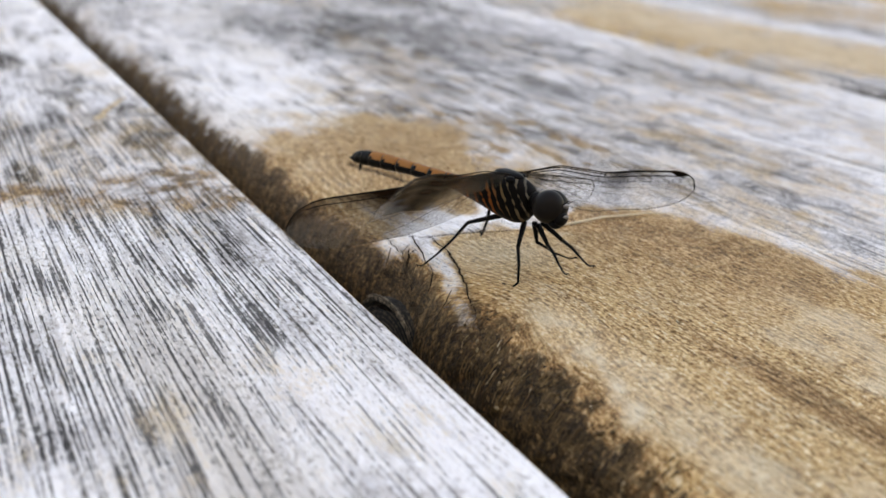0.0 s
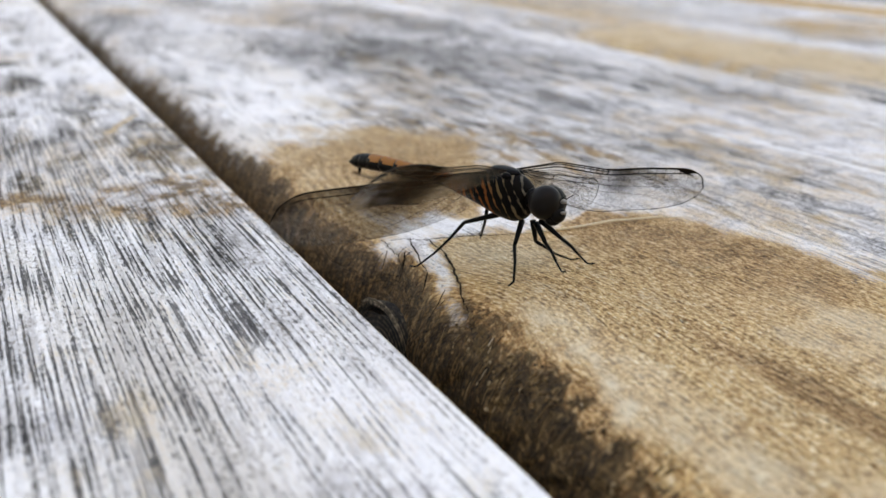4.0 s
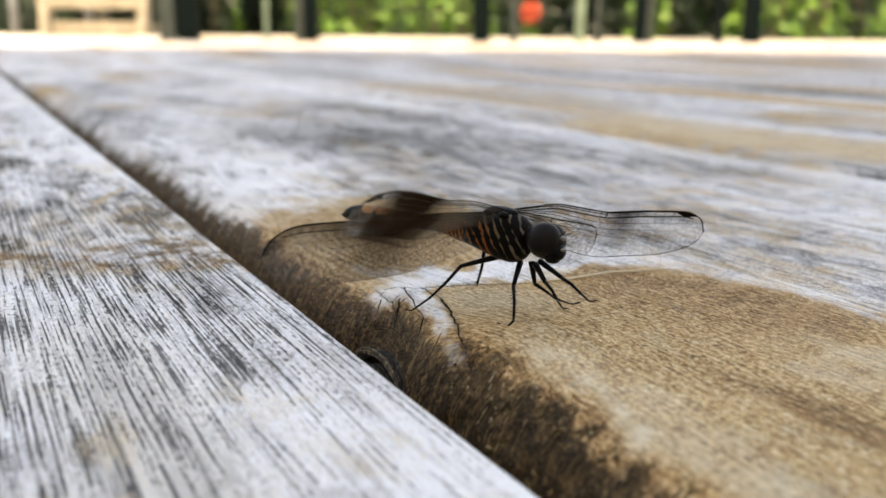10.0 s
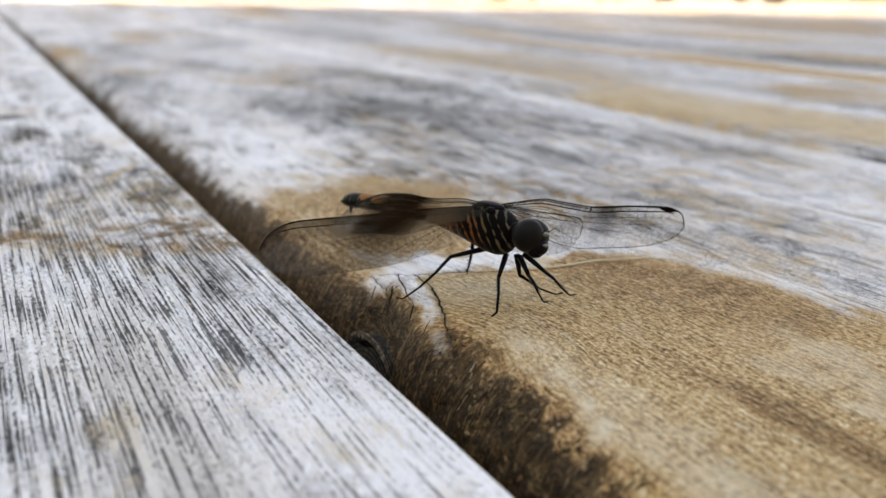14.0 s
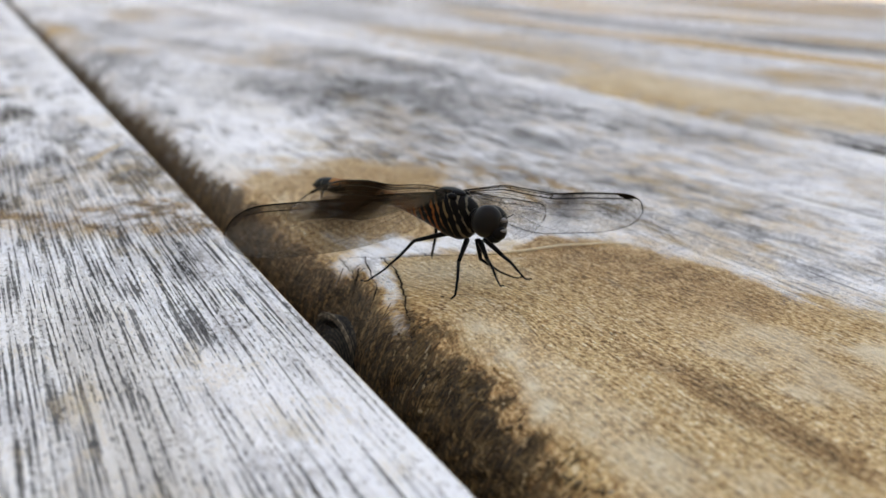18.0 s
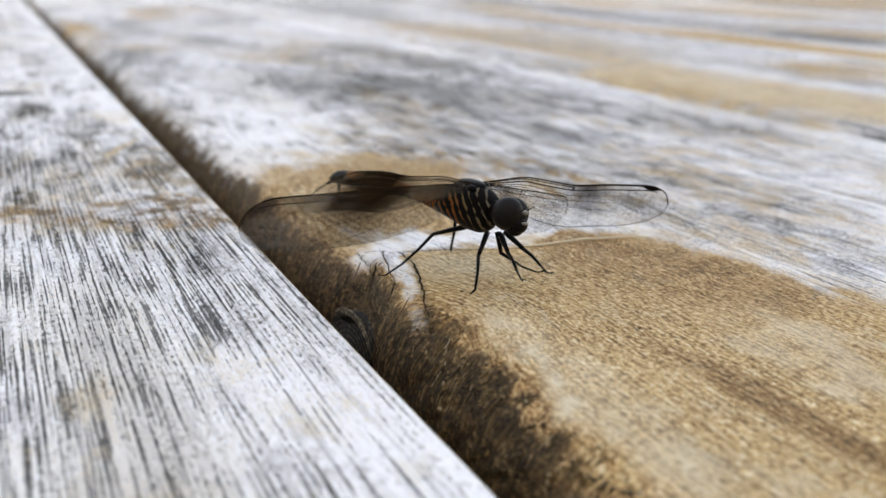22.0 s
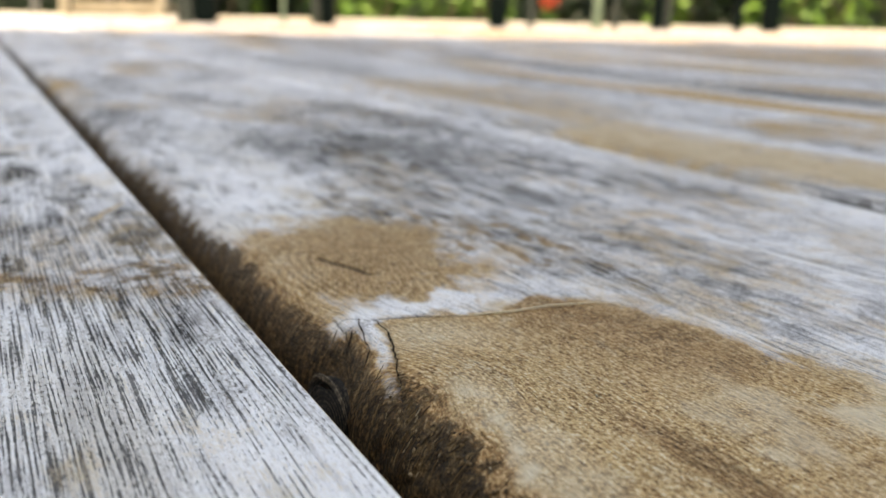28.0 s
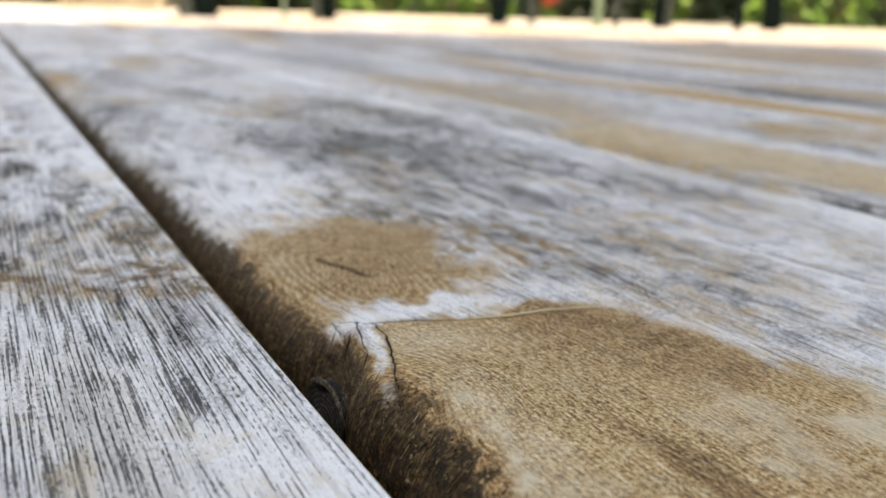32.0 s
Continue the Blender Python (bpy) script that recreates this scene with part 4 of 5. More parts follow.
# clipped hedge that closes the garden; a solid near-black core paints the shade in its gaps
hedge = empty("hedge", beyond(0.5, 8.3, -0.32), "tall green hedge closing the garden, shade put into its leaf colour", "hedge")
rng = random.Random(9)
bm = bmesh.new()
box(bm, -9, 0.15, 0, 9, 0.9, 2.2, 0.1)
part("dark_core", bm, SHADED_LEAF, hedge, "", False)
bm = bmesh.new()
for k in range(7000):
    c = Vector((rng.uniform(-6, 6), rng.uniform(-0.25, 0.2), rng.uniform(0, 2.3)))
    turn = Euler((rng.uniform(-1.2, 1.2), rng.uniform(-0.9, 0.9), rng.uniform(0, math.tau))).to_matrix()
    v = [bm.verts.new(turn @ Vector(q) * 0.11 + c) for q in ((0, -0.5, 0), (0.28, 0, 0.06), (0, 0.55, -0.04), (-0.28, 0, 0.06))]
    bm.faces.new((v[0], v[1], v[2]))
    bm.faces.new((v[0], v[2], v[3]))
part("foliage", bm, SHADED_LEAF, hedge, "", False)

# ---- the dragonfly ----
def chitin(name, dark, light, scale, low, high):
    """Body wall: dark, with slanted light stripes."""
    m = material(name, dark, 0.38)
    n = Nodes(m)
    pos = n.tree.nodes.new("ShaderNodeTexCoord").outputs["Object"]
    wave = n.tree.nodes.new("ShaderNodeTexWave")
    wave.wave_type, wave.bands_direction = "BANDS", "Y"
    mp = n.tree.nodes.new("ShaderNodeMapping")
    mp.inputs["Rotation"].default_value = (radians(22), 0, radians(-15.7))
    n.link(pos, mp.inputs["Vector"])
    n.link(mp.outputs[0], wave.inputs["Vector"])
    wave.inputs["Scale"].default_value, wave.inputs["Distortion"].default_value = scale, 5.5
    wave.inputs["Detail"].default_value, wave.inputs["Detail Scale"].default_value = 2.0, 2.2
    n.link(n.mix(n.ramp(wave.outputs["Fac"], (low, 0.0), (high, 1.0)), dark, light), n.bsdf.inputs["Base Color"])
    n.bump(n.noise(n.scaled(pos, (2500, 2500, 2500)), 1, 3), 0.3, 0.0001)
    return m


def striped(name, pitch):
    """Side plates of the thorax: black, with thin uneven tan stripes; the mesh carries the place across the stripes."""
    m = material(name, (0.004, 0.0035, 0.003), 0.4)
    n = Nodes(m)
    grain = n.attr("grain").outputs["Vector"]
    across = n.node("ShaderNodeSeparateXYZ", Vector=grain).outputs[0]
    wander = n.noise(n.scaled(grain, (420, 300, 300)), 1, 3, 0.6)
    wave = n.math("SINE", n.math("ADD", n.math("MULTIPLY", across, math.tau / pitch), n.math("MULTIPLY", wander, 8.0)))
    gaps = n.noise(n.scaled(grain, (500, 900, 900)), 1, 2, 0.5)
    stripe = n.ramp(n.math("ADD", wave, n.math("MULTIPLY", n.math("SUBTRACT", gaps, 0.5), 3.4)), (0.48, 0.0), (1.0, 1.0))
    tone = n.ramp(n.math("ADD", n.math("MULTIPLY", across, 110.0), 0.45), (0.12, (0.20, 0.06, 0.018)), (0.40, (0.12, 0.083, 0.045)), (0.75, (0.12, 0.108, 0.09)))
    n.link(n.mix(stripe, (0.005, 0.004, 0.0035), tone), n.bsdf.inputs["Base Color"])
    n.bump(n.noise(n.scaled(grain, (2500, 2500, 2500)), 1, 3), 0.3, 0.0001)
    return m


def two_tone_eye():
    """Compound eye: near black above, grey-green below."""
    m = material("dark_eye", (0.02, 0.016, 0.016), 0.33)
    n = Nodes(m)
    z = n.node("ShaderNodeSeparateXYZ", Vector=n.tree.nodes.new("ShaderNodeTexCoord").outputs["Object"]).outputs[2]
    n.link(n.ramp(n.math("MULTIPLY", z, 60.0), (0.36, (0.034, 0.034, 0.027)), (0.46, (0.010, 0.008, 0.0075)), (0.62, (0.011, 0.009, 0.0085))), n.bsdf.inputs["Base Color"])
    return m


THORAX = striped("striped_thorax", 0.00125)
FLANK = chitin("striped_flank", (0.012, 0.006, 0.004), (0.32, 0.095, 0.018), 400.0, 0.45, 0.7)
BLACK = material("black_chitin", (0.004, 0.0035, 0.0035), 0.35)
ORANGE = material("orange_chitin", (0.27, 0.105, 0.026), 0.5)
EYE = two_tone_eye()
FACE = material("face_chitin", (0.006, 0.0055, 0.006), 0.3)
# pale colour that paints the glints on forehead and lip
FACE_GLINT = material("face_glint", (0.16, 0.15, 0.15), 0.35)
VEIN = material("wing_vein", (0.012, 0.007, 0.004), 0.5)


def wing_skin():
    """Clear membrane, its whitish sheen put into a pale colour, with a net of fine veins and a smoky amber patch beyond
    the notch.
    """
    m = material("wing_membrane", (0.30, 0.24, 0.17), 0.18)
    n = Nodes(m)
    uv = n.attr("grain").outputs["Vector"]
    cells = n.tree.nodes.new("ShaderNodeTexVoronoi")
    cells.feature = "DISTANCE_TO_EDGE"
    n.link(n.scaled(uv, (1500, 1900, 1)), cells.inputs["Vector"])
    cells.inputs["Scale"].default_value = 1.0
    net = n.ramp(cells.outputs["Distance"], (0.03, 1.0), (0.09, 0.0))
    smoke = n.attr("smoke").outputs["Fac"]
    alpha = n.math("ADD", n.math("MULTIPLY", net, n.math("SUBTRACT", 0.26, n.math("MULTIPLY", smoke, 0.30))), n.math("MULTIPLY", smoke, 0.82))
    alpha = n.math("ADD", alpha, 0.13, clamp=True)
    # the light grey paints the whitish reflection on the clear parts
    col = n.mix(n.math("MULTIPLY", smoke, 2.3, clamp=True), (0.46, 0.44, 0.42), (0.022, 0.0105, 0.005))
    col = n.mix(n.math("MULTIPLY", net, 0.9), col, (0.015, 0.010, 0.007))
    n.link(col, n.bsdf.inputs["Base Color"])
    n.link(alpha, n.bsdf.inputs["Alpha"])
    n.link(n.ramp(smoke, (0.05, 0.35), (0.4, 0.02)), n.bsdf.inputs["Specular IOR Level"])
    return m


MEMBRANE = wing_skin()
for skin, gloss in ((THORAX, 0.035), (FLANK, 0.06), (BLACK, 0.06), (ORANGE, 0.15), (FACE, 0.05), (VEIN, 0.05), (EYE, 0.07)):
    skin.node_tree.nodes["Principled BSDF"].inputs["Specular IOR Level"].default_value = gloss
BASE = Vector((0.0193, 0.0788, 0.0010))  # on the wood under the thorax
FWD = Vector((0.268, -0.955, 0.06)).normalized()
LEFT = Vector((0.955, 0.268, -0.20)).normalized()
UP = FWD.cross(LEFT).normalized() * -1
if UP.z < 0:
    UP = -UP


def mm(x, y, z):
    """A place in the world, in millimetres, seen from the dragonfly's foot point."""
    return Vector((x / 1000, y / 1000, z / 1000)) - BASE


def blob(bm, c, ax, ay, az, a, b, h, seg=20, rings=12, power=1.0):
    """An ellipsoid about c with half axes a, b, h along ax, ay, az."""
    r = bmesh.ops.create_uvsphere(bm, u_segments=seg, v_segments=rings, radius=1)
    for v in r["verts"]:
        p = v.co.copy()
        v.co = c + ax * (a * p.x) + ay * (b * p.y) + az * (h * p.z * (abs(p.z) ** (power - 1) if power != 1 and abs(p.z) > 1e-6 else 1))
    return r["verts"]


dragonfly = empty("dragonfly", Matrix.Translation(BASE), "dark dragonfly with striped thorax and clear wings perched on weathered wood", "dragonfly")

# body: rings along its level axis; along is millimetres towards the head, up is height over the wood
AXIS = Vector((0.268, -0.955, 0)).normalized()
CROSS = Vector((-AXIS.y, AXIS.x, 0))
SPINE = mm(19.6, 78.6, 0)


def body_rings(bm, stations, sides=24, power=1.0):
    """Skin through stations of (along, low, high, half width), in millimetres."""
    rings = []
    for a, low, high, half in stations:
        c = SPINE + AXIS * (a / 1000) + Vector((0, 0, (low + high) / 2000))
        ring = []
        for k in range(sides):
            t = k * math.tau / sides
            x, z = math.cos(t), math.sin(t)
            x, z = math.copysign(abs(x) ** power, x), math.copysign(abs(z) ** power, z)
            ring.append(bm.verts.new(c + CROSS * (half / 1000 * x) + Vector((0, 0, (high - low) / 2000 * z))))
        rings.append(ring)
    for one, two in zip(rings, rings[1:]):
        for k in range(sides):
            bm.faces.new((one[k], one[(k + 1) % sides], two[(k + 1) % sides], two[k]))
    bm.faces.new(rings[0][::-1])
    bm.faces.new(rings[-1])
    bmesh.ops.recalc_face_normals(bm, faces=bm.faces)
    return bm


def smooth_stations(rows, step_by):
    """Stations at even steps along a smooth line through rows."""
    rows = np.array(rows, float)
    a = np.arange(rows[0, 0], rows[-1, 0] + 1e-6, step_by)
    out = [a]
    for c in range(1, rows.shape[1]):
        v = np.interp(a, rows[:, 0], rows[:, c])
        out.append(np.convolve(np.pad(v, 1, mode="edge"), (0.25, 0.5, 0.25), "valid"))
    return list(zip(*out))


# thorax: deep and slanted, its belly rising towards the waist
bm = bmesh.new()
body_rings(bm, smooth_stations([(-5.6, 7.0, 9.9, 1.35), (-4.6, 6.9, 10.5, 1.7), (-3.0, 6.6, 11.2, 1.9), (-1.6, 6.3, 11.5, 1.95), (-0.2, 6.05, 11.65, 1.98), (1.2, 6.0, 11.55, 1.9), (2.3, 6.35, 11.1, 1.7), (2.9, 7.0, 10.6, 1.5), (3.3, 8.0, 9.9, 0.9)], 0.35), 28, 0.85)
thorax = part("thorax", bm, THORAX, dragonfly, "dark thorax with slanted tan stripes")
band = []
for v in thorax.data.vertices:
    o = v.co - SPINE
    band.append((o.dot(AXIS) + 0.55 * (o.z - 0.009) + 0.5 * o.dot(CROSS), o.z, o.dot(CROSS)))
thorax.data.attributes.new("grain", "FLOAT_VECTOR", "POINT").data.foreach_set("vector", np.array(band, np.float32).ravel())
T0 = SPINE + Vector((0, 0, 0.0091))
bm = bmesh.new()
blob(bm, T0 + AXIS * -0.0006 + Vector((0, 0, 0.0024)), AXIS, CROSS, Vector((0, 0, 1)), 0.0021, 0.0011, 0.0005, 16, 8)
for s in (-1, 1):
    for o in (-0.0018, 0.0004):
        blob(bm, T0 + AXIS * o + Vector((0, 0, 0.0022)) + CROSS * (0.0010 * s), AXIS, CROSS, Vector((0, 0, 1)), 0.0007, 0.0006, 0.0004, 10, 6)
part("wing_base", bm, BLACK, thorax, "black knobbed wing base")
bm = bmesh.new()
blob(bm, T0 + AXIS * 0.0036 + Vector((0, 0, 0.0001)), AXIS, CROSS, Vector((0, 0, 1)), 0.0010, 0.0010, 0.0012, 14, 8)
part("neck", bm, BLACK, thorax)

# head: two great eyes that meet on top, a low face between and below, turned to its left
H0 = mm(20.95, 73.0, 9.12)
HF = (Matrix.Rotation(radians(6), 3, "Z") @ FWD).normalized()
HL = (Matrix.Rotation(radians(6), 3, "Z") @ LEFT).normalized()
bm = bmesh.new()
blob(bm, H0 + HF * 0.0002, HF, HL, UP, 0.0018, 0.0019, 0.0018, 24, 16)
head = part("head", bm, FACE, dragonfly, "blackish head")
for s in (-1, 1):
    bm = bmesh.new()
    blob(bm, H0 + HL * (0.00042 * s) + UP * 0.0002, (HF + HL * 0.15 * s).normalized(), (HL - HF * 0.15 * s).normalized(), UP, 0.00192, 0.00174, 0.00190, 32, 22)
    part("eye", bm, EYE, head, "large dark glossy compound eye")
bm = bmesh.new()
blob(bm, H0 + HF * 0.0016 - UP * 0.0009, HF, HL, UP, 0.0007, 0.0011, 0.0009, 16, 10)
blob(bm, H0 + HF * 0.0010 - UP * 0.0016, HF, HL, UP, 0.0008, 0.0010, 0.0006, 14, 8)
part("face", bm, FACE, head)
bm = bmesh.new()
blob(bm, H0 + HF * 0.0020 + UP * 0.0006, HF, HL, UP, 0.00030, 0.00055, 0.00026, 12, 8)
part("forehead", bm, FACE_GLINT, head, "forehead with its glint put in as pale colour")
bm = bmesh.new()
blob(bm, H0 + HF * 0.0022 - UP * 0.0006, HF, HL, UP, 0.00022, 0.0006, 0.00018, 12, 8)
part("lip", bm, FACE_GLINT, head, "lip with its glint put in as pale colour")
bm = bmesh.new()
for s in (-1, 1):
    tube(bm, [H0 + HF * 0.0018 + HL * 0.0004 * s + UP * 0.0007, H0 + HF * 0.0027 + HL * 0.0008 * s + UP * 0.0014], [0.00007, 0.00003], 5)
part("antenna_pair", bm, BLACK, head)

# abdomen: ten segments, orange above with black joints and flanks, the last ones black
SEGMENTS = smooth_stations([(-28.1, 6.5, 7.5, 0.5), (-27.7, 6.35, 7.9, 0.78), (-26.4, 6.4, 8.4, 0.98), (-24.0, 6.6, 8.75, 1.06), (-21.2, 6.85, 8.98, 1.05), (-18.0, 7.2, 9.02, 0.95), (-14.2, 7.4, 9.12, 0.88), (-10.3, 7.5, 9.22, 0.88), (-8.2, 7.3, 9.35, 1.0), (-6.6, 7.0, 9.75, 1.25), (-5.2, 6.95, 10.2, 1.5)], 0.1)
bm = body_rings(bmesh.new(), SEGMENTS[-16::5] + SEGMENTS[-1:], 18)
abdomen = part("abdomen", bm, FLANK, dragonfly, "slender tapering abdomen, orange above with black rings")
joints = [-6.7, -8.3, -10.6, -13.3, -16.2, -19.0, -21.8, -24.2, -26.0, -27.2, -28.1]
for i, (b, a) in enumerate(zip(joints, joints[1:])):
    mids = [st for st in SEGMENTS if a - 1e-6 <= st[0] <= b + 1e-6]
    picks = [mids[round(f * (len(mids) - 1))] for f in (0.0, 0.10, 0.30, 0.62, 0.90, 1.0)]
    flare = (0.97, 1.05, 1.02, 0.99, 0.98, 0.94)
    bm = body_rings(bmesh.new(), [(st[0], (st[1] + st[2]) / 2 - (st[2] - st[1]) / 2 * g, (st[1] + st[2]) / 2 + (st[2] - st[1]) / 2 * g, st[3] * g) for st, g in zip(picks, flare)], 20)
    bm.faces.ensure_lookup_table()
    for f in bm.faces:
        if len(f.verts) > 4:
            continue
        c = f.calc_center_median() - SPINE
        along = (c.dot(AXIS) * 1000 - a) / (b - a)
        mid = np.interp(c.dot(AXIS) * 1000, [st[0] for st in SEGMENTS], [(st[1] + st[2]) / 2 for st in SEGMENTS])
        height = c.z * 1000 - mid
        f.material_index = 1 if 2 <= i < 7 and along > 0.12 and height > (0.65 if along < 0.34 else 0.32) else 0
    ob = part("segment", bm, FLANK if i < 2 else BLACK, abdomen)
    ob.data.materials.append(ORANGE)
tail = SPINE + AXIS * -0.0279 + Vector((0, 0, 0.00695))
bm = bmesh.new()
for s in (-1, 1):
    tube(bm, [tail + CROSS * 0.0003 * s, tail - AXIS * 0.0004 + CROSS * 0.0004 * s, tail - AXIS * 0.0007 + CROSS * 0.0004 * s], [0.00026, 0.00022, 0.0001], 7)
tube(bm, [tail + AXIS * 0.0012 - Vector((0, 0, 0.0004)), tail + AXIS * 0.0009 - Vector((0, 0, 0.0016))], [0.00032, 0.00012], 7)
part("tail_claspers", bm, BLACK, abdomen)


# legs: femur, tibia with spines, and a hooked foot
def leg(points):
    p = [mm(*q) for q in points]
    bm = bmesh.new()
    tube(bm, [p[0], p[0].lerp(p[1], 0.25), p[0].lerp(p[1], 0.7), p[1]], [0.00036, 0.00034, 0.00027, 0.00022], 8)
    femur = part("leg", bm, BLACK, dragonfly, "thin black spiny leg")
    bm = bmesh.new()
    d = p[2] - p[1]
    bow = d.cross(LEFT).normalized() * 0.00015
    tube(bm, [p[1], p[1].lerp(p[2], 0.5) + bow, p[2]], [0.00022, 0.00017, 0.00013], 7)
    out = (d.cross(Vector((0, 0, 1))) if abs(d.normalized().z) < 0.95 else LEFT).normalized()
    part("tibia", bm, BLACK, femur)
    bm = bmesh.new()
    for k in range(7):
        q = p[1].lerp(p[2], 0.12 + 0.12 * k)
        for s in (-1, 1):
            tube(bm, [q, q + (out * s + d.normalized() * 0.8).normalized() * 0.0005], [0.00004, 0.000012], 4, cap=False)
    tagged(part("spine_row", bm, BLACK, femur), kind="stuff")
    bm = bmesh.new()
    for a, b in zip(p[2:], p[3:]):
        tube(bm, [a, b], [0.00013, 0.00010], 6)
    f = (p[-1] - p[-2]).normalized()
    level = Vector((f.x, f.y, 0)).normalized()
    e = p[-1] + level * 0.0007 + Vector((0, 0, 0.00012))
    tube(bm, [p[-1], p[-1] + level * 0.0004, e], [0.00010, 0.00009, 0.00008], 6)
    f = (level + Vector((0, 0, 0.5))).normalized()
    for s in (-1, 1):
        tube(bm, [e, e + f * 0.00035 + out * 0.00012 * s, e + f * 0.00045 + out * 0.0002 * s - Vector((0, 0, 0.00025))], [0.0001, 0.00007, 0.00002], 5)
    part("foot", bm, BLACK, femur)


leg([(19.6, 79.6, 6.3), (16.0, 82.3, 4.9), (11.9, 82.2, 1.7), (9.6, 81.6, 0.9)])
leg([(20.6, 80.0, 6.6), (18.7, 81.7, 6.5), (19.4, 84.0, 2.3), (20.2, 85.5, 1.2)])
leg([(20.2, 76.6, 6.2), (17.9, 74.4, 4.4), (15.6, 70.8, 1.9), (15.2, 71.4, 1.1)])
leg([(21.4, 76.2, 6.2), (21.8, 76.0, 3.7), (25.2, 76.8, 1.3), (26.5, 75.6, 0.8)])
leg([(21.2, 75.2, 6.2), (20.6, 72.4, 4.9), (19.9, 69.3, 3.9), (19.6, 68.0, 3.5)])
leg([(21.9, 75.3, 6.4), (22.2, 71.8, 5.4), (22.6, 68.8, 4.3), (22.7, 67.7, 3.9)])


# wings: a membrane, its long veins and a dark cell near the tip
def wing(name, line, chord, width, foot, smoky, label, fine=1.0):
    """A blade behind a leading edge through the points of line; foot is its breadth at the body as a share of its width."""
    line = [mm(*q) for q in line]
    root = line[0]
    runs = [0.0]
    for a, b in zip(line, line[1:]):
        runs.append(runs[-1] + (b - a).length)
    length = runs[-1]
    dense = np.linspace(0, length, 121)
    cols = []
    for c in range(3):
        v = np.interp(dense, runs, [q[c] for q in line])
        for _ in range(14):
            v[1:-1] = 0.25 * v[:-2] + 0.5 * v[1:-1] + 0.25 * v[2:]
        cols.append(v)
    span = (line[-1] - root).normalized()
    chord = (chord - span * chord.dot(span)).normalized()
    normal = span.cross(chord)
    nu, nv = 72, 16

    def lead(u):
        return Vector([np.interp(u * length, dense, c) for c in cols]) - root

    def front(u):
        q = max(0.0, (u - 0.85) / 0.15)
        return 0.44 * width * (1 - math.sqrt(max(0.0, 1 - min(1.0, q) ** 2.2)))

    def back(u):
        full = foot + (1 - foot) * math.sin(min(1.0, u / 0.45) * math.pi / 2)
        q = max(0.0, (u - 0.66) / 0.34)
        return width * (full if q == 0 else 0.44 + 0.56 * math.sqrt(max(0.0, 1 - min(1.0, q) ** 2.4)))

    def at(u, v):
        f, b = front(u), back(u)
        flute = 0.00010 * math.sin(v * 26) * (1 - v)
        return lead(u) + chord * (f + (b - f) * v) + normal * flute

    bm = bmesh.new()
    ulist = [1 - (1 - i / nu) ** 1.35 for i in range(nu + 1)]
    grid = [[bm.verts.new(at(u, j / nv)) for j in range(nv + 1)] for u in ulist]
    for i in range(nu):
        for j in range(nv):
            bm.faces.new((grid[i][j], grid[i + 1][j], grid[i + 1][j + 1], grid[i][j + 1]))
    ob = part(name, bm, MEMBRANE, dragonfly, label)
    uv = np.array([(u * length, front(u) + (back(u) - front(u)) * j / nv, 0) for u in ulist for j in range(nv + 1)], np.float32)
    smoke = np.array([smoky(u, j / nv) for u in ulist for j in range(nv + 1)], np.float32)
    ob.data.attributes.new("grain", "FLOAT_VECTOR", "POINT").data.foreach_set("vector", uv.ravel())
    ob.data.attributes.new("smoke", "FLOAT", "POINT").data.foreach_set("value", smoke)
    ob.location = root
    bm = bmesh.new()
    thick = 0.00007 * fine
    tube(bm, [at(u, 0) for u in np.linspace(0, 1, 44)], [0.00011 * fine * (0.7 if u < 0.5 else 1.15 if u < 0.92 else 0.65) for u in np.linspace(0, 1, 44)], 6)
    tube(bm, [at(u, 0.055) for u in np.linspace(0, 0.5, 16)], thick * 0.8, 5)
    tube(bm, [at(u, 0.12) for u in np.linspace(0, 0.93, 30)], thick, 5)
    tube(bm, [at(0.49, 0), at(0.50, 0.06), at(0.485, 0.13)], thick * 1.2, 5)
    for v0, v1, u1 in ((0.16, 0.30, 0.93), (0.2, 0.46, 0.86), (0.22, 0.64, 0.74), (0.24, 0.9, 0.56), (0.26, 0.97, 0.30)):
        tube(bm, [at(0.03 + (u1 - 0.03) * q, v0 + (v1 - v0) * q**0.8) for q in np.linspace(0, 1, 16)], np.linspace(thick * 0.5, thick * 0.2, 16), 4)
    tube(bm, [at(u, 1.0) for u in np.linspace(0.02, 1, 60)], thick * (0.5 if fine == 1 else 0.18), 4)
    if fine == 1:
        for u in [0.06 + 0.034 * k for k in range(13)] + [0.56 + 0.045 * k for k in range(7)]:
            tube(bm, [at(u, 0), at(u, 0.12)], thick * 0.45, 4)
        for k in range(16):
            u = 0.30 + 0.04 * k
            tube(bm, [at(u, 0.14), at(u + 0.012, 0.30 if u < 0.9 else 0.22)], thick * 0.25, 4)
    part("vein_net", bm, VEIN, ob, "fine dark veins")
    if name == "forewing":
        bm = bmesh.new()
        for o in (0.00006, -0.00006):
            g = [[bm.verts.new(at(u, v) + normal * o) for v in (0.0, 0.015 + 0.095 * math.sin(math.pi * (0.1 + 0.85 * k / 9)))] for k, u in enumerate(np.linspace(0.845, 0.945, 10))]
            for a, b in zip(g, g[1:]):
                bm.faces.new((a[0], b[0], b[1], a[1]))
        part("wing_spot", bm, BLACK, ob, "black cell near the wing tip")
    return ob


DROOP = Vector((0.0, 0.31, -0.95))
DROOP_FORE = Vector((0.05, 0.64, -0.77))
DROOP_NEAR = Vector((-0.05, 0.36, -0.93))


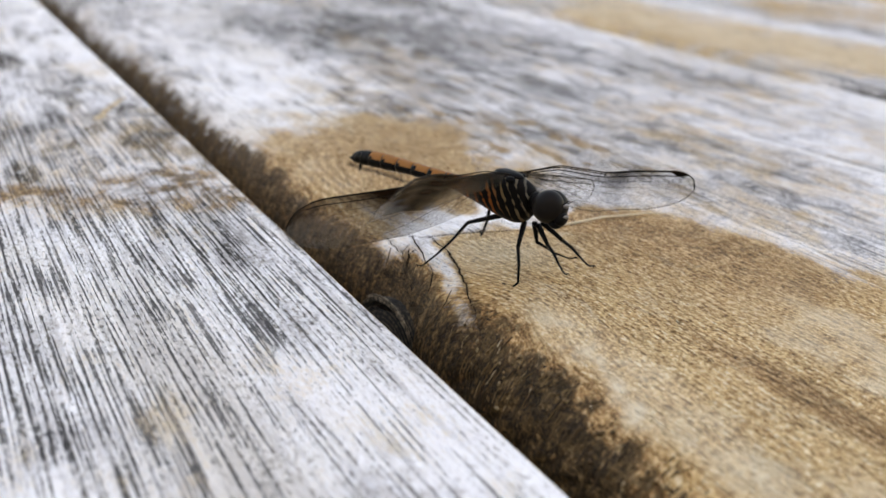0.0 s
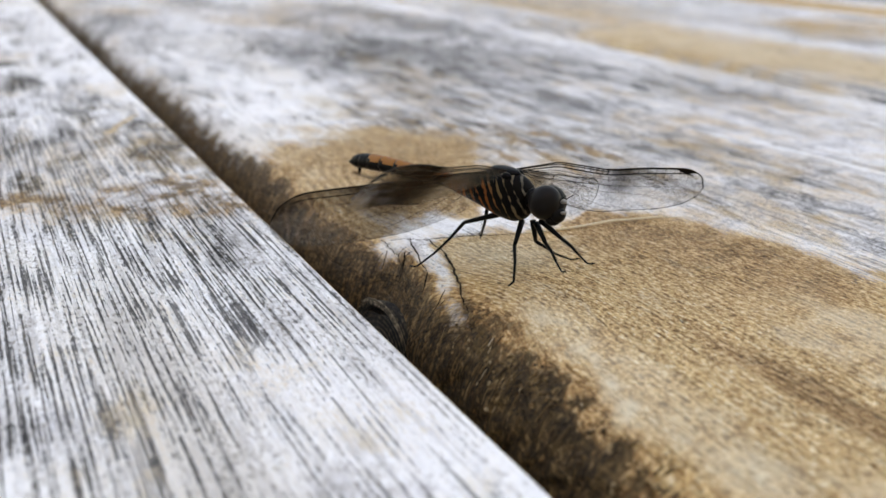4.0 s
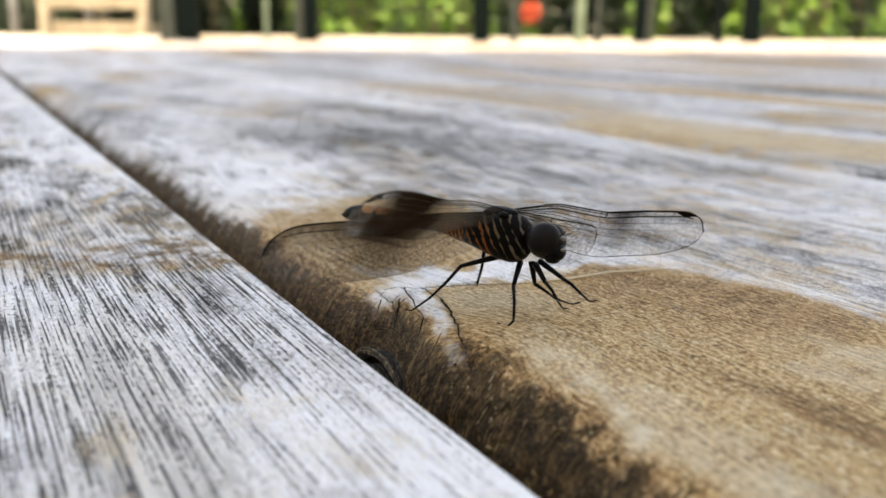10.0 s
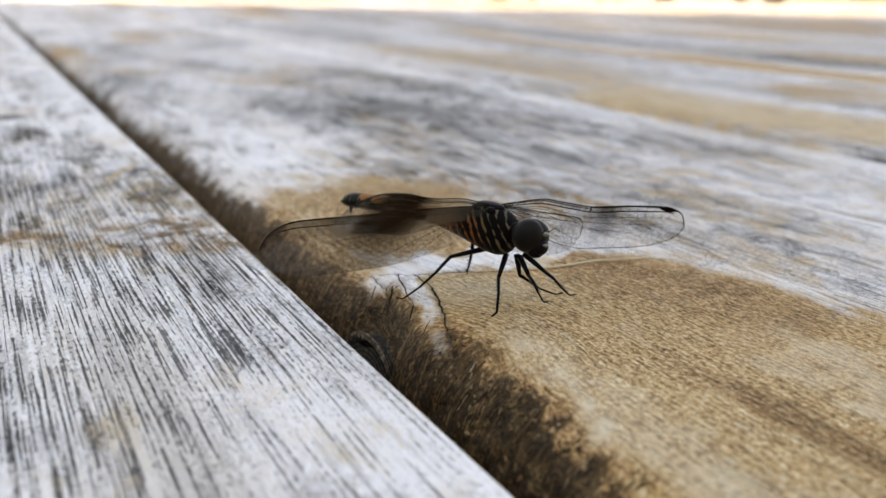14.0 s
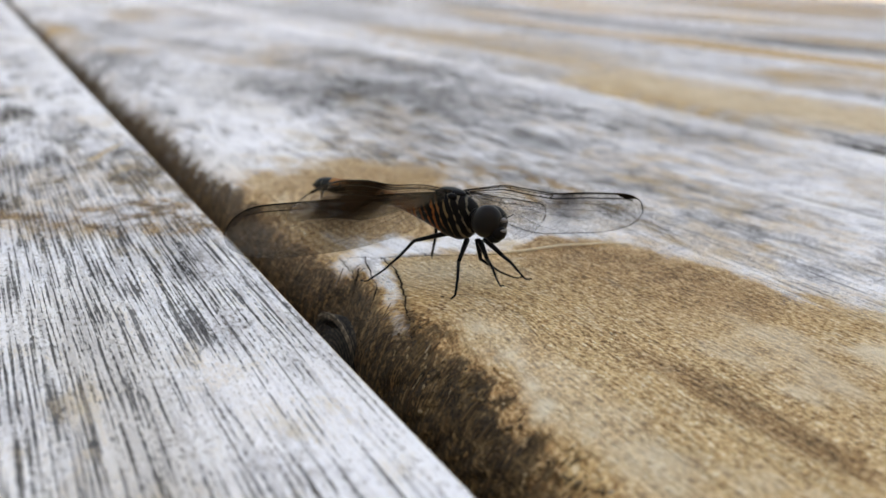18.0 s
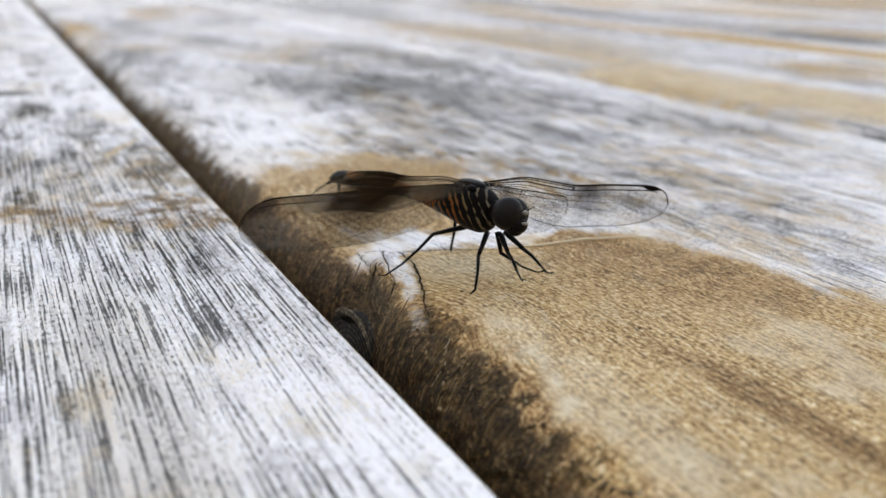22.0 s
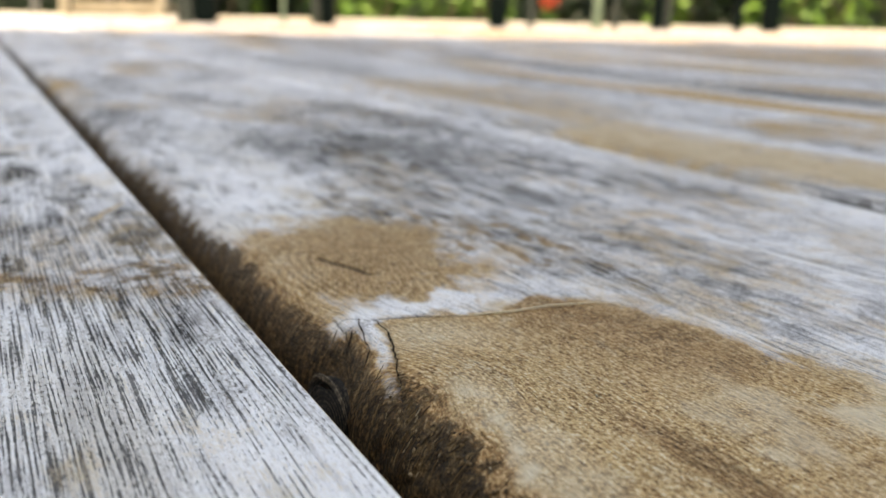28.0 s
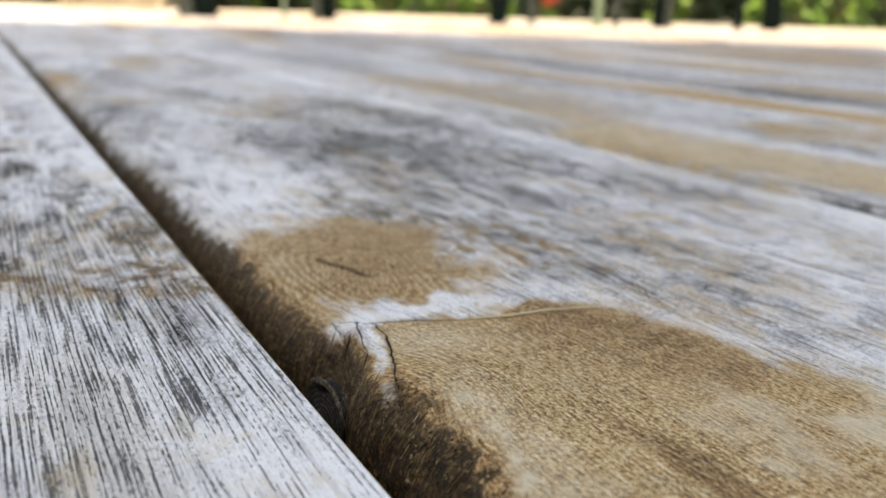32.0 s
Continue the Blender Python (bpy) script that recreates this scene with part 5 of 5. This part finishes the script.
def fore_smoke(u, v):
    return 0.95 * math.exp(-(((u - 0.58) / 0.085) ** 2)) * max(0, 1 - v * 1.1) + 0.5 * math.exp(-((u / 0.12) ** 2)) * max(0, 1 - 2 * v)


def hind_smoke(u, v):
    return (0.26 + 0.16 * min(1, 4 * u)) * max(0.12 + 0.5 * u * u, 1 - 1.3 * v) + 0.28 * max(0, 1 - 2.2 * v) + 0.8 * math.exp(-(((u - 0.48) / 0.19) ** 2)) * max(0, 1 - v * 0.55) + 0.55 * math.exp(-((u / 0.2) ** 2)) * max(0, 1 - v)


def mid_smoke(u, v):
    return 0.8 * math.exp(-(((u - 0.36) / 0.10) ** 2)) * max(0, 1 - v * 0.9) + 0.4 * math.exp(-((u / 0.15) ** 2)) * max(0, 1 - 1.5 * v)


def tip_smoke(u, v):
    return 0.46 * max(0.4, 1 - v * 0.6) * min(1, max(0.12, (u - 0.22) / 0.25)) * min(1, max(0.1, (0.92 - u) / 0.2)) + 1.0 * math.exp(-(((u - 0.56) / 0.18) ** 2)) * max(0, 1 - v * 0.25) + 0.4 * math.exp(-((u / 0.12) ** 2)) * max(0, 1 - 2 * v)


CLEAR = "clear veined wing with a dark spot near the tip"
wings = [
    wing("forewing", [(20.6, 78.6, 11.7), (26.2, 78.3, 11.9), (32.5, 76.9, 10.5), (36.5, 75.4, 10.6), (40.2, 73.8, 10.5), (43.6, 72.2, 10.4)], DROOP, 0.0060, 0.35, fore_smoke, CLEAR),
    wing("hindwing", [(19.9, 80.6, 11.4), (24.0, 81.0, 10.5), (28.0, 81.3, 9.4), (32.5, 81.6, 8.3), (36.0, 82.0, 7.5)], DROOP, 0.0060, 0.62, mid_smoke, "clear veined wing with smoky amber middle", 0.7),
    wing("forewing", [(18.7, 77.8, 12.0), (14.2, 76.2, 13.5), (9.1, 73.7, 14.5), (5.0, 71.4, 15.9), (1.3, 68.8, 16.8), (-3.9, 64.2, 17.4)], DROOP_FORE, 0.0056, 0.35, tip_smoke, "clear veined wing with smoky amber middle", 0.75),
    wing("hindwing", [(18.1, 80.5, 11.3), (11.0, 79.6, 11.9), (3.9, 78.9, 12.1), (-3.0, 78.7, 12.3), (-7.4, 79.7, 11.9)], DROOP_NEAR, 0.0076, 0.62, hind_smoke, "clear veined wing with smoky amber middle", 0.75),
]


# ---- what moves ----
def motions():
    """The dragonfly sits still, beats its wings from 23.2 s, and is out of sight by 23.7 s."""
    b = BASE
    rest = Matrix.Translation(b)

    def moved(dx, dy, dz, tilt, turn=0.0):
        """Shifted by millimetres, tail raised by tilt degrees about the body's cross axis."""
        hub = Vector((0, 0, 0.008))
        return Matrix.Translation(b + Vector((dx, dy, dz)) / 1000) @ Matrix.Translation(hub) @ Matrix.Rotation(radians(turn), 4, "Z") @ Matrix.Rotation(radians(tilt), 4, LEFT) @ Matrix.Translation(-hub)

    rows = [(0.0, rest), (23.2, rest), (23.3, moved(-0.6, -1.0, 0.6, 8))]
    rows += [(23.4, moved(-1.8, -1.4, 6.8, 9, 3)), (23.5, moved(-0.4, 0.8, 17.4, -7, 3)), (23.6, moved(1.5, 1.5, 27.5, 2, 2)), (23.7, moved(10, 10, 62, 0, 0))]
    rows += [(24.0, moved(120, 60, 260, 0, -20)), (24.6, moved(500, -200, 700, 0, -60)), (25.4, moved(900, -1300, 1300, 0, -110)), (26.5, moved(1000, -2600, 2200, 0, -120)), (32.0, moved(1000, -2600, 2200, 0, -120))]
    walk(dragonfly, rows)
    for w, (ob, s) in enumerate(zip(wings, (1, 1, -1, -1))):
        home = ob.location.copy()
        beat = [(0.0, 0), (23.2, 0)]
        for k in range(1, 34):
            beat.append((23.2 + k / 30, {3: 14, 6: -36}.get(k, 38 if k % 2 else -24) + (8 if w % 2 else 0)))
        beat += [(26.5, 0), (32.0, 0)]
        walk(ob, [(t, Matrix.Translation(home) @ Matrix.Rotation(radians(a * s), 4, FWD)) for t, a in beat])


motions()
